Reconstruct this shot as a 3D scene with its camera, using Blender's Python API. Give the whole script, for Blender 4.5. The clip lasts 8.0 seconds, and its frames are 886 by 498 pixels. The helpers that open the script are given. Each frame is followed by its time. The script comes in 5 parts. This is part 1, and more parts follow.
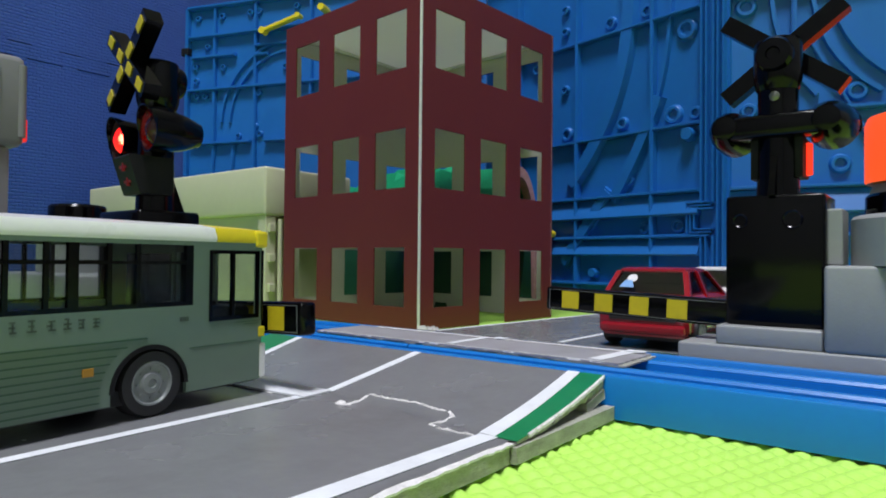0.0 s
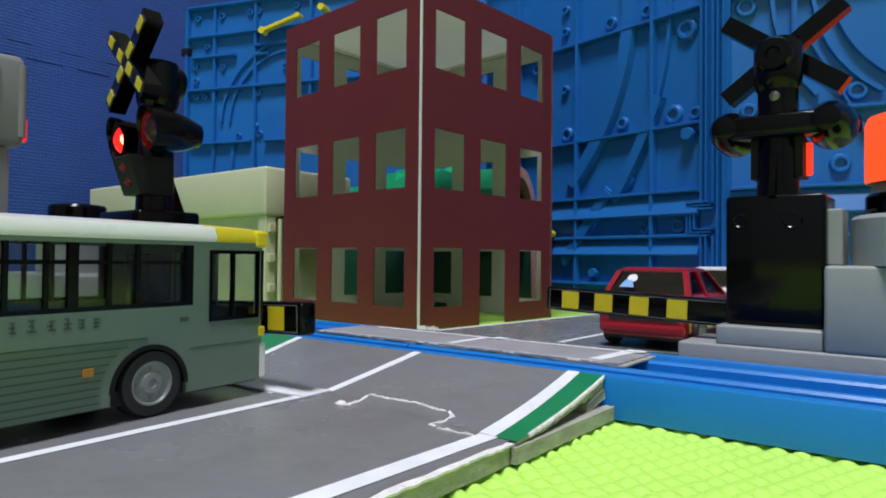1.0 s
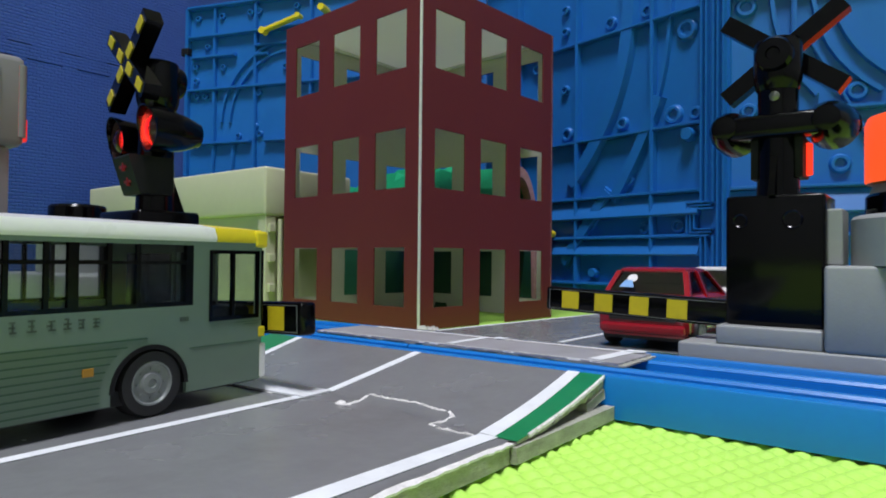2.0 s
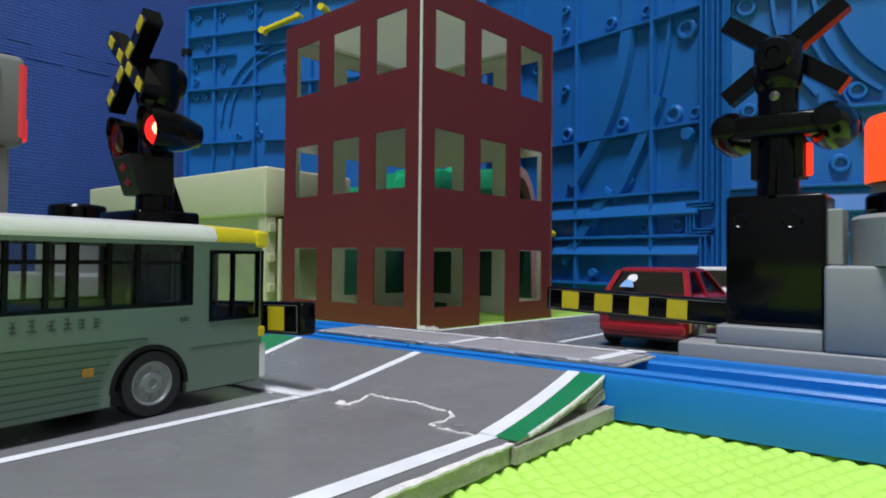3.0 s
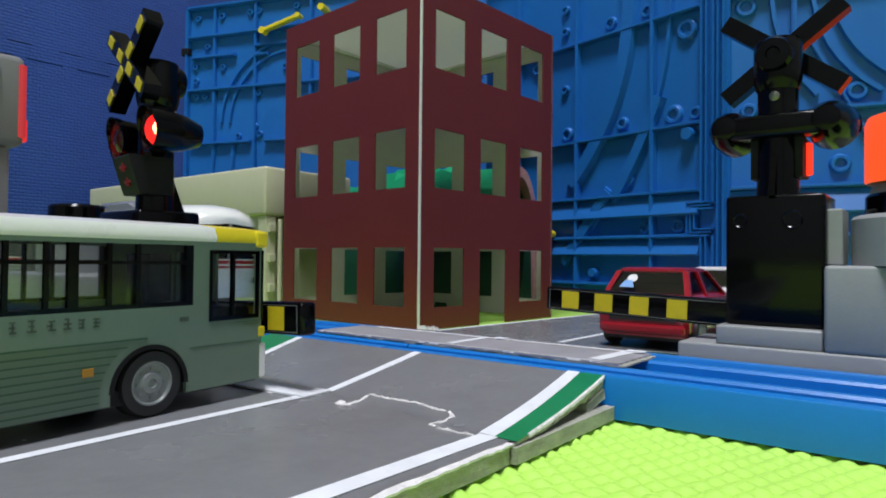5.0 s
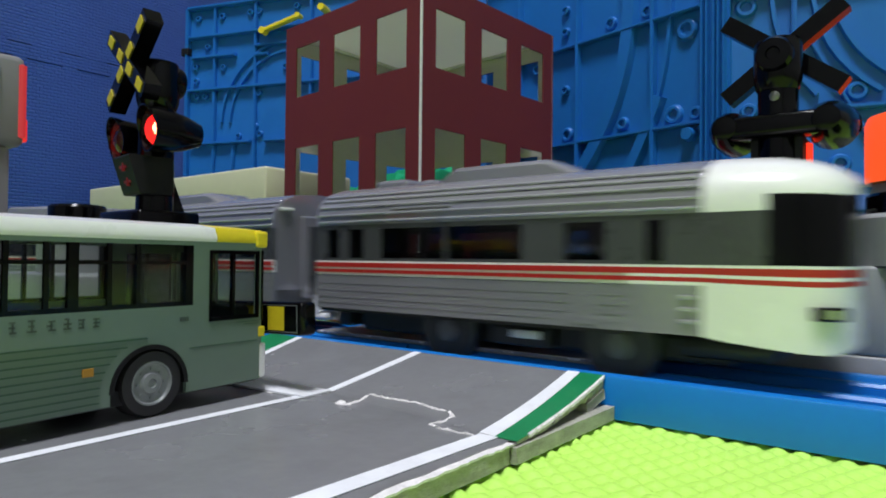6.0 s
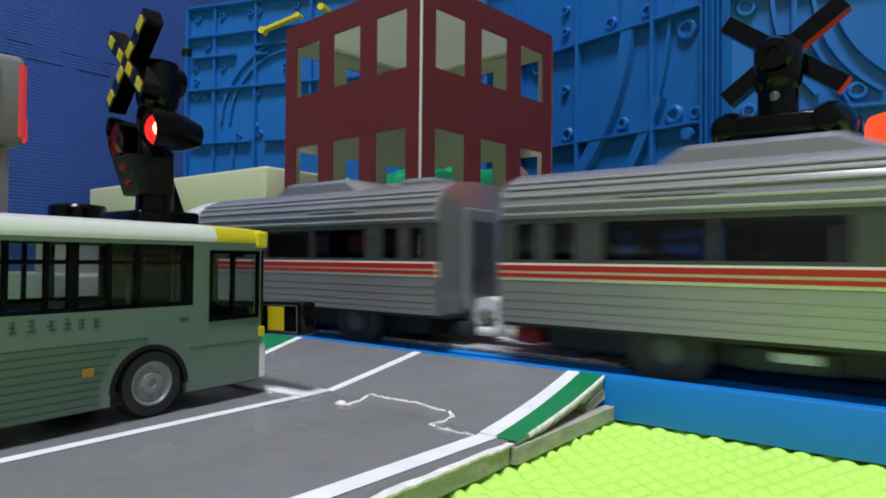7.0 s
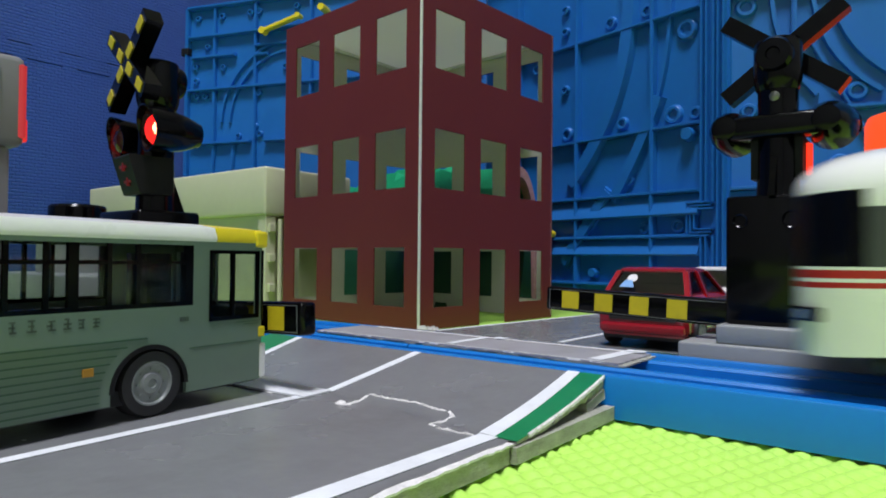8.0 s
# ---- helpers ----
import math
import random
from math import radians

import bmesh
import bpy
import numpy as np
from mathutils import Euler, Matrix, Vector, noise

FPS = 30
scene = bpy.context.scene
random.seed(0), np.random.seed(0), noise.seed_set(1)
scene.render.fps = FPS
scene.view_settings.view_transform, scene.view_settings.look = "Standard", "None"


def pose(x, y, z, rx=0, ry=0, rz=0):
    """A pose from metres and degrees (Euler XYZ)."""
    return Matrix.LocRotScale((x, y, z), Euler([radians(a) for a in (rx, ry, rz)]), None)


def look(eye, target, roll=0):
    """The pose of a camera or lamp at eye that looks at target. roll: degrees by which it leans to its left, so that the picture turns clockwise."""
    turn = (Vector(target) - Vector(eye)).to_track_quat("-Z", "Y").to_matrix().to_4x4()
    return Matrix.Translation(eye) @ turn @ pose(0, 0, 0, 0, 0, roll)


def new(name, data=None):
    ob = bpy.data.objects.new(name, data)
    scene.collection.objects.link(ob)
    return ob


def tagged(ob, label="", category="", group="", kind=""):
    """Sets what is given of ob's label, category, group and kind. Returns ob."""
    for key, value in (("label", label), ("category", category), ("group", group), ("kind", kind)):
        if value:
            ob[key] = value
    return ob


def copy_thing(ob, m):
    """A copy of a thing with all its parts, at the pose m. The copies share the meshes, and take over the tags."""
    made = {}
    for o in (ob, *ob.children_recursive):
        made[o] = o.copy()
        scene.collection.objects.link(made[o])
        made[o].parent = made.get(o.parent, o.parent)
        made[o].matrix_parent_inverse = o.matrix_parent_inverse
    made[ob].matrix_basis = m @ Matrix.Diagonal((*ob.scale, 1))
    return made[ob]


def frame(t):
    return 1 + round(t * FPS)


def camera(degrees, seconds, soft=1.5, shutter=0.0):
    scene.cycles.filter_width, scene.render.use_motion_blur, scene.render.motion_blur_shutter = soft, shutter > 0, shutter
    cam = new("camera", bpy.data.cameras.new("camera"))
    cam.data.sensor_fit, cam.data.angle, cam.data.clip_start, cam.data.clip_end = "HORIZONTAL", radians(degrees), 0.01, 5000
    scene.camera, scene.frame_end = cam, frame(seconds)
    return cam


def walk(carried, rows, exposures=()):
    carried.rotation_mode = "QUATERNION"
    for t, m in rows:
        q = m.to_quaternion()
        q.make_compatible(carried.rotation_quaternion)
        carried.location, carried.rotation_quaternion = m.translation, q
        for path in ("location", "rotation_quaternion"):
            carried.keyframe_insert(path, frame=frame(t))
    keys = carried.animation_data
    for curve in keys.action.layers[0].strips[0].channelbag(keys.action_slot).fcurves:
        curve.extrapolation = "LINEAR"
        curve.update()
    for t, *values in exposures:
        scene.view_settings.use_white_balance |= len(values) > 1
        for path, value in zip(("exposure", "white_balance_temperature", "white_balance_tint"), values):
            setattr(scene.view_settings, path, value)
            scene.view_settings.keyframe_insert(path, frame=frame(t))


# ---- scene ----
cam = camera(69.1, 8.0, soft=1.85, shutter=0.45)
EYE = (0.0, 0.0, 0.0323)
YAW, PITCH, ROLL = radians(38.0), radians(0.975), 0.571
AIM = (EYE[0] - math.sin(YAW), EYE[1] + math.cos(YAW), EYE[2] + math.tan(PITCH))
walk(cam, [(0.0, look(EYE, AIM, ROLL)), (8.0, look(EYE, AIM, ROLL))], exposures=[(0.0, 0.0), (8.0, 0.0)])

# ---- light ----
world = bpy.data.worlds.new("room_dark")
world.use_nodes = True
world.node_tree.nodes["Background"].inputs[0].default_value = (0.6, 0.7, 0.9, 1)
world.node_tree.nodes["Background"].inputs[1].default_value = 0.02
scene.world = world
ROOM_H = 2.3


def ceiling_lamp(x, y, size, watts):
    data = bpy.data.lights.new("ceiling_lamp_light", "AREA")
    data.shape, data.size, data.energy, data.color = "DISK", size, watts, (0.89, 0.9, 1.0)
    ob = new("ceiling_lamp_light", data)
    ob.matrix_world = pose(x, y, ROOM_H - 0.13)
    return ob


ceiling_lamp(0.22, -0.44, 0.6, 63)

# ---- materials ----
MATS = {}


def surf(name, color, rough=0.4, metal=0.0, var=0.1, scale=90.0, bump=0.0, bscale=900.0, coat=0.0, streak=(1, 1, 1), dirt=0.0, rvar=0.12, dirtcolor=(0.08, 0.075, 0.06)):
    """A coloured surface with blotchy and fine variation, scuffs and a fine relief."""
    m = bpy.data.materials.new(name)
    m.use_nodes = True
    nt = m.node_tree
    b = nt.nodes["Principled BSDF"]
    tc = nt.nodes.new("ShaderNodeTexCoord")
    mp = nt.nodes.new("ShaderNodeMapping")
    mp.inputs["Scale"].default_value = streak
    nt.links.new(tc.outputs["Object"], mp.inputs["Vector"])

    def tex(s, detail=4.0):
        n = nt.nodes.new("ShaderNodeTexNoise")
        n.inputs["Scale"].default_value, n.inputs["Detail"].default_value = s, detail
        nt.links.new(mp.outputs["Vector"], n.inputs["Vector"])
        return n
    big, fine = tex(scale), tex(scale * 9, 6.0)
    mix = nt.nodes.new("ShaderNodeMix")
    mix.data_type = "RGBA"
    mix.inputs["A"].default_value = (*[c * (1 - var) for c in color], 1)
    mix.inputs["B"].default_value = (*[min(1, c * (1 + var)) for c in color], 1)
    add = nt.nodes.new("ShaderNodeMath")
    add.operation = "MULTIPLY_ADD"
    add.inputs[1].default_value = 0.35
    nt.links.new(fine.outputs["Fac"], add.inputs[0])
    half = nt.nodes.new("ShaderNodeMath")
    half.operation = "MULTIPLY"
    half.inputs[1].default_value = 0.65
    nt.links.new(big.outputs["Fac"], half.inputs[0])
    nt.links.new(half.outputs[0], add.inputs[2])
    stretch = nt.nodes.new("ShaderNodeMapRange")
    stretch.inputs["From Min"].default_value, stretch.inputs["From Max"].default_value = 0.3, 0.7
    nt.links.new(add.outputs[0], stretch.inputs["Value"])
    nt.links.new(stretch.outputs["Result"], mix.inputs["Factor"])
    out = mix.outputs["Result"]
    if dirt:
        spots = tex(scale * 2.3, 8.0)
        r = nt.nodes.new("ShaderNodeMapRange")
        r.inputs["From Min"].default_value, r.inputs["From Max"].default_value = 0.55, 0.75
        r.inputs["To Max"].default_value = dirt
        nt.links.new(spots.outputs["Fac"], r.inputs["Value"])
        over = nt.nodes.new("ShaderNodeMix")
        over.data_type = "RGBA"
        over.inputs["B"].default_value = (*dirtcolor, 1)
        nt.links.new(r.outputs["Result"], over.inputs["Factor"])
        nt.links.new(out, over.inputs["A"])
        out = over.outputs["Result"]
    nt.links.new(out, b.inputs["Base Color"])
    rr = nt.nodes.new("ShaderNodeMapRange")
    rr.inputs["To Min"].default_value, rr.inputs["To Max"].default_value = max(0.03, rough - rvar), min(1, rough + rvar)
    nt.links.new(big.outputs["Fac"], rr.inputs["Value"])
    nt.links.new(rr.outputs["Result"], b.inputs["Roughness"])
    b.inputs["Metallic"].default_value = metal
    b.inputs["Coat Weight"].default_value = coat
    if bump:
        rel = tex(bscale, 3.0)
        bp = nt.nodes.new("ShaderNodeBump")
        bp.inputs["Strength"].default_value, bp.inputs["Distance"].default_value = bump, 0.0004
        nt.links.new(rel.outputs["Fac"], bp.inputs["Height"])
        nt.links.new(bp.outputs["Normal"], b.inputs["Normal"])
    MATS[name] = m
    return m


def glow(name, color, strength):
    m = bpy.data.materials.new(name)
    m.use_nodes = True
    b = m.node_tree.nodes["Principled BSDF"]
    b.inputs["Base Color"].default_value = (*[c * 0.08 for c in color], 1)
    b.inputs["Emission Color"].default_value = (*color, 1)
    b.inputs["Emission Strength"].default_value = strength
    MATS[name] = m
    return m


def pane_glass(name, tint, gloss=0.08):
    m = bpy.data.materials.new(name)
    m.use_nodes = True
    nt = m.node_tree
    nt.nodes.remove(nt.nodes["Principled BSDF"])
    tr, gl, mx = nt.nodes.new("ShaderNodeBsdfTransparent"), nt.nodes.new("ShaderNodeBsdfGlossy"), nt.nodes.new("ShaderNodeMixShader")
    tr.inputs["Color"].default_value = (*tint, 1)
    gl.inputs["Roughness"].default_value = 0.06
    mx.inputs[0].default_value = gloss
    nt.links.new(tr.outputs[0], mx.inputs[1])
    nt.links.new(gl.outputs[0], mx.inputs[2])
    nt.links.new(mx.outputs[0], nt.nodes["Material Output"].inputs["Surface"])
    MATS[name] = m
    return m


LIME = surf("lime_foam", (0.44, 0.76, 0.11), 0.6, var=0.06, scale=60, bump=0.25, bscale=2500)
RAIL = surf("blue_rail_plastic", (0.006, 0.18, 0.55), 0.36, var=0.06, scale=50, bump=0.05, rvar=0.08)
PANEL = surf("blue_panel_plastic", (0.010, 0.132, 0.44), 0.38, var=0.08, scale=14, bump=0.08, bscale=600)
FOAM = surf("blue_foam", (0.014, 0.05, 0.22), 0.75, var=0.12, scale=20, bump=0.0)
GREY_ROAD = surf("road_print", (0.185, 0.19, 0.195), 0.25, var=0.08, scale=45, bump=0.12, bscale=700, dirt=0.15)
GREY_PANEL = surf("crossing_print", (0.33, 0.325, 0.34), 0.35, var=0.09, scale=60, bump=0.15, bscale=700, dirt=0.25)
WHITE_LINE = surf("white_line_print", (0.78, 0.8, 0.82), 0.4, var=0.07, scale=120, dirt=0.12, dirtcolor=(0.3, 0.3, 0.3))
GREEN_LINE = surf("green_verge_print", (0.008, 0.2, 0.07), 0.4, var=0.08, scale=80, dirt=0.1)
PLY = surf("plywood_edge", (0.36, 0.36, 0.3), 0.8, var=0.3, scale=160, bump=0.6, bscale=1500, streak=(1, 1, 4), dirt=0.35)
TORN = surf("torn_paper", (0.74, 0.72, 0.7), 0.85, var=0.2, scale=400, bump=0.5, bscale=2500, dirt=0.3, dirtcolor=(0.25, 0.24, 0.24))
BRICKRED = surf("red_card", (0.135, 0.016, 0.016), 0.5, var=0.06, scale=25, bump=0.08, bscale=1500)
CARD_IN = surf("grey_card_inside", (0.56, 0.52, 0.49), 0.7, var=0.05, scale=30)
CARD_EDGE = surf("white_card_edge", (0.7, 0.69, 0.66), 0.7, var=0.1, scale=300)
BLACK = surf("black_plastic", (0.0016, 0.0016, 0.002), 0.15, var=0.3, scale=80, bump=0.04, rvar=0.07)
BLACK_MATT = surf("black_matt_plastic", (0.007, 0.007, 0.008), 0.5, var=0.3, scale=80)
GREY_TOY = surf("grey_toy_plastic", (0.3, 0.31, 0.31), 0.45, var=0.05, scale=60, bump=0.08, bscale=1800)
POST_GREY = surf("post_grey_plastic", (0.2, 0.2, 0.205), 0.45, var=0.06, scale=60, bump=0.08, bscale=1800)
YELLOW = surf("yellow_sticker", (0.62, 0.5, 0.015), 0.42, var=0.08, scale=150, dirt=0.1)
YELLOW_PL = surf("yellow_plastic", (0.75, 0.6, 0.02), 0.35, var=0.05)
BEIGE = surf("cream_plastic", (0.56, 0.56, 0.38), 0.45, var=0.05, scale=25, bump=0.05)
TUNNEL = surf("green_tunnel_plastic", (0.01, 0.3, 0.12), 0.4, var=0.12, scale=60, bump=0.3, bscale=300)
# The tunnel's green darkened: shade behind the building is put into the colour.
TUNNEL_SHADED = surf("shaded_green_tunnel_foot", (0.003, 0.045, 0.018), 0.5, var=0.25, scale=80, bump=0.3, bscale=300)
STONE = surf("tunnel_stone_rim", (0.42, 0.22, 0.22), 0.7, var=0.25, scale=300, bump=0.3)
BUSGREEN = surf("bus_grey_green_paint", (0.128, 0.188, 0.143), 0.35, var=0.05, scale=60, bump=0.03, coat=0.2)
BUSDARK = surf("bus_dark_green_line", (0.035, 0.09, 0.05), 0.4, var=0.1, scale=120)
BUSWHITE = surf("bus_white_roof", (0.82, 0.83, 0.8), 0.3, var=0.03, coat=0.3)
RUBBER = surf("tyre_rubber", (0.014, 0.014, 0.015), 0.6, var=0.25, scale=300, bump=0.2)
HUBGREY = surf("hub_grey", (0.24, 0.26, 0.255), 0.4, metal=0.2, var=0.15, scale=300)
CARRED = surf("car_red_paint", (0.3, 0.008, 0.018), 0.22, var=0.06, coat=0.5)
CARWHITE = surf("car_white_paint", (0.8, 0.8, 0.8), 0.25, var=0.03, coat=0.4)
CHROME = surf("worn_chrome", (0.55, 0.55, 0.55), 0.25, metal=0.9, var=0.1)
SILVER = surf("train_silver_plastic", (0.33, 0.33, 0.35), 0.22, metal=0.45, var=0.05, scale=60, streak=(0.15, 1, 1))
TRAINWHITE = surf("train_white_plastic", (0.78, 0.79, 0.74), 0.25, var=0.03, coat=0.3)
# Paler than SILVER: the highlight that catches on the beads is in the colour.
SILVER_BEAD = surf("train_bead_highlight", (0.5, 0.5, 0.52), 0.15, metal=0.5, var=0.08, scale=60, streak=(0.15, 1, 1))
TRAINRED = surf("train_red_stripe", (0.42, 0.02, 0.015), 0.35, var=0.05)
TRAINDARK = surf("train_dark_band", (0.055, 0.058, 0.06), 0.3, var=0.08)
UNDER = surf("underframe_black", (0.022, 0.022, 0.022), 0.5, var=0.3, scale=200)
HOOKWHITE = surf("white_hook_plastic", (0.7, 0.7, 0.68), 0.4, var=0.05)
SCREW = surf("steel_screw", (0.2, 0.2, 0.19), 0.35, metal=0.9, var=0.2, scale=600)
LENS_DARK = surf("dark_red_lens", (0.05, 0.008, 0.008), 0.25, var=0.2, scale=600)
REFLECTOR = surf("red_reflector", (0.03, 0.007, 0.007), 0.3, var=0.15, scale=600)
ORANGE = surf("orange_lens", (0.75, 0.16, 0.02), 0.3, var=0.06, scale=100)
AMBER = surf("amber_lamp", (0.4, 0.2, 0.02), 0.4, var=0.1, scale=300)
INK = surf("dark_print", (0.055, 0.08, 0.06), 0.5, var=0.3, scale=900)
WALLPAINT = surf("room_wall_paper", (0.36, 0.37, 0.38), 0.85, var=0.03, scale=4, bump=0.2, bscale=400)
CEILPAINT = surf("room_ceiling_paper", (0.75, 0.75, 0.74), 0.9, var=0.02, scale=4)
FLOORWOOD = surf("room_floor_wood", (0.28, 0.19, 0.11), 0.4, var=0.2, scale=6, streak=(1, 8, 1))
SKINNY = surf("pale_blue_sticker", (0.2, 0.4, 0.7), 0.5, var=0.1)
BULB_ON = glow("red_bulb_core", (1.0, 0.05, 0.025), 40.0)
BULB_GLOW = glow("red_bulb_glow", (1.0, 0.012, 0.01), 2.0)
ORANGE_ON = glow("orange_lens_lit", (1.0, 0.10, 0.02), 1.0)
EDGE_ON = glow("edge_lens_lit", (1.0, 0.04, 0.015), 1.3)
# Emission standing in for the signal's red light on the post edge.
GLEAM_ON = glow("edge_gleam_lit", (1.0, 0.06, 0.07), 0.45)
ARROW_RED = glow("arrow_red_lit", (1.0, 0.05, 0.08), 0.06)
RED_EDGE = glow("red_edge_lit", (1.0, 0.03, 0.03), 0.75)
LAMP_WHITE = glow("ceiling_lamp_white", (0.95, 0.98, 1.0), 4.0)
BLACK.node_tree.nodes["Principled BSDF"].inputs["Specular IOR Level"].default_value = 0.22
BLACK_MATT.node_tree.nodes["Principled BSDF"].inputs["Specular IOR Level"].default_value = 0.25
BUS_GLASS = pane_glass("bus_glass", (0.86, 0.88, 0.87), 0.03)
TRAIN_GLASS = pane_glass("train_glass", (0.55, 0.56, 0.58), 0.03)


def thin_paper(name, color):
    """White paper that lets light through."""
    m = bpy.data.materials.new(name)
    m.use_nodes = True
    nt = m.node_tree
    nt.nodes.remove(nt.nodes["Principled BSDF"])
    df, tl, mx = nt.nodes.new("ShaderNodeBsdfDiffuse"), nt.nodes.new("ShaderNodeBsdfTranslucent"), nt.nodes.new("ShaderNodeMixShader")
    noise_tex = nt.nodes.new("ShaderNodeTexNoise")
    noise_tex.inputs["Scale"].default_value = 60
    ramp_node = nt.nodes.new("ShaderNodeMapRange")
    ramp_node.inputs["To Min"].default_value, ramp_node.inputs["To Max"].default_value = 0.2, 0.34
    nt.links.new(noise_tex.outputs["Fac"], ramp_node.inputs["Value"])
    nt.links.new(ramp_node.outputs["Result"], mx.inputs[0])
    df.inputs["Color"].default_value = tl.inputs["Color"].default_value = (*color, 1)
    nt.links.new(df.outputs[0], mx.inputs[1])
    nt.links.new(tl.outputs[0], mx.inputs[2])
    nt.links.new(mx.outputs[0], nt.nodes["Material Output"].inputs["Surface"])
    return m


PAPER_ROOF = thin_paper("thin_white_paper", (0.88, 0.86, 0.84))
CAR_GLASS = pane_glass("car_glass", (0.35, 0.37, 0.38), 0.12)


# ---- mesh helpers ----
def mesh_of(bm, name, mats, smooth=False):
    me = bpy.data.meshes.new(name)
    bmesh.ops.recalc_face_normals(bm, faces=bm.faces)
    bm.to_mesh(me)
    bm.free()
    for m in (mats if isinstance(mats, (list, tuple)) else [mats]):
        me.materials.append(m)
    if smooth:
        me.shade_smooth()
        me.set_sharp_from_angle(angle=radians(38))
    return me


def part(name, bm, material, parent=None, label="", smooth=False):
    """Links a bmesh as one mesh object, under a thing or a part where one is given."""
    ob = new(name, mesh_of(bm, name, material, smooth))
    if parent is not None:
        ob.parent = parent
    if label:
        ob["label"] = label
    return ob


def thing(name, label, category, m=None, group=""):
    ob = tagged(new(name), label, category, group)
    if m is not None:
        ob.matrix_world = m
    return ob


def box(x0, x1, y0, y1, z0, z1, bevel=0.0, seg=2, bm=None, mat=0):
    own = bmesh.new()
    vs = [own.verts.new((x, y, z)) for x in (x0, x1) for y in (y0, y1) for z in (z0, z1)]
    for f in ((0, 1, 3, 2), (4, 6, 7, 5), (0, 4, 5, 1), (2, 3, 7, 6), (0, 2, 6, 4), (1, 5, 7, 3)):
        own.faces.new([vs[i] for i in f])
    if bevel:
        bmesh.ops.bevel(own, geom=own.edges[:], offset=bevel, segments=seg, affect="EDGES", profile=0.5)
    return join(bm, own, mat)


def join(bm, own, mat=0):
    for f in own.faces:
        f.material_index = mat
    if bm is None:
        return own
    table = {v: bm.verts.new(v.co) for v in own.verts}
    for f in own.faces:
        g = bm.faces.new([table[v] for v in f.verts])
        g.material_index = f.material_index
    own.free()
    return bm


def loft(rings, caps=True, closed=True, bm=None, mat=0):
    """Skins rings of points of equal count."""
    own = bmesh.new()
    rows = [[own.verts.new(p) for p in ring] for ring in rings]
    n = len(rows[0])
    for a, b in zip(rows, rows[1:]):
        for i in range(n if closed else n - 1):
            j = (i + 1) % n
            own.faces.new((a[i], a[j], b[j], b[i]))
    if caps and closed:
        own.faces.new(rows[0])
        own.faces.new(rows[-1])
    return join(bm, own, mat)


def lathe(profile, axis="z", n=32, at=(0, 0, 0), bm=None, mat=0, caps=True):
    """Turns a profile of (radius, height) round an axis."""
    rings = []
    for r, h in profile:
        ring = []
        for i in range(n):
            a = 2 * math.pi * i / n
            c, s = r * math.cos(a), r * math.sin(a)
            p = {"z": (c, s, h), "y": (c, h, -s), "x": (h, c, s)}[axis]
            ring.append((p[0] + at[0], p[1] + at[1], p[2] + at[2]))
        rings.append(ring)
    return loft(rings, caps=caps, bm=bm, mat=mat)


def extrude(outline, axis, a, b, bm=None, mat=0):
    """A prism over an outline of (u, v): axis x gives (y, z), axis y gives (x, z), axis z gives (x, y)."""
    def put(u, v, w):
        return {"x": (w, u, v), "y": (u, w, v), "z": (u, v, w)}[axis]
    return loft([[put(u, v, a) for u, v in outline], [put(u, v, b) for u, v in outline]], bm=bm, mat=mat)


def pierced(us, vs, hole, thick, place, inner=0.0, bm=None, mats=(0, 0, 0)):
    """A plate on a grid of cells, with real openings where hole(i, j); place(u, v, w) maps to space. mats: front, back, edges."""
    own = bmesh.new() if bm is None else bm
    cache = {}

    def vert(i, j, w):
        key = (i, j, w)
        if key not in cache:
            cache[key] = own.verts.new(place(us[i], vs[j], w))
        return cache[key]

    def solid(i, j):
        return 0 <= i < len(us) - 1 and 0 <= j < len(vs) - 1 and not hole(i, j)
    for i in range(len(us) - 1):
        for j in range(len(vs) - 1):
            if not solid(i, j):
                continue
            for w, k in ((0.0, 0), (thick, 1)):
                f = own.faces.new([vert(i, j, w), vert(i + 1, j, w), vert(i + 1, j + 1, w), vert(i, j + 1, w)])
                f.material_index = mats[k]
            for di, dj, e in ((-1, 0, ((i, j), (i, j + 1))), (1, 0, ((i + 1, j), (i + 1, j + 1))), (0, -1, ((i, j), (i + 1, j))), (0, 1, ((i, j + 1), (i + 1, j + 1)))):
                if not solid(i + di, j + dj):
                    f = own.faces.new([vert(*e[0], 0.0), vert(*e[1], 0.0), vert(*e[1], thick), vert(*e[0], thick)])
                    f.material_index = mats[2]
    return own


# ---- room and mat ----
def room():
    x0, x1, y0, y1, t = -1.9, 1.7, -2.1, 1.5, 0.08
    part("floor", box(x0, x1, y0, y1, -0.06, -0.006), FLOORWOOD)["kind"] = "structure"
    for n, b in (("wall_north", (x0, x1, y1, y1 + t)), ("wall_south", (x0, x1, y0 - t, y0)), ("wall_west", (x0 - t, x0, y0 - t, y1 + t)), ("wall_east", (x1, x1 + t, y0 - t, y1 + t))):
        part(n, box(*b, -0.06, ROOM_H), WALLPAINT)["kind"] = "structure"
    part("ceiling", box(x0 - t, x1 + t, y0 - t, y1 + t, ROOM_H, ROOM_H + 0.05), CEILPAINT)["kind"] = "structure"
    lamp = thing("ceiling_lamp", "round white ceiling lamp with glowing diffuser", "lamp", pose(0.22, -0.44, 0))
    part("shade", lathe([(0.26, ROOM_H - 0.1), (0.3, ROOM_H - 0.08), (0.31, ROOM_H - 0.03), (0.28, ROOM_H - 0.001)], n=48), LAMP_WHITE, lamp, "glowing white diffuser", True)


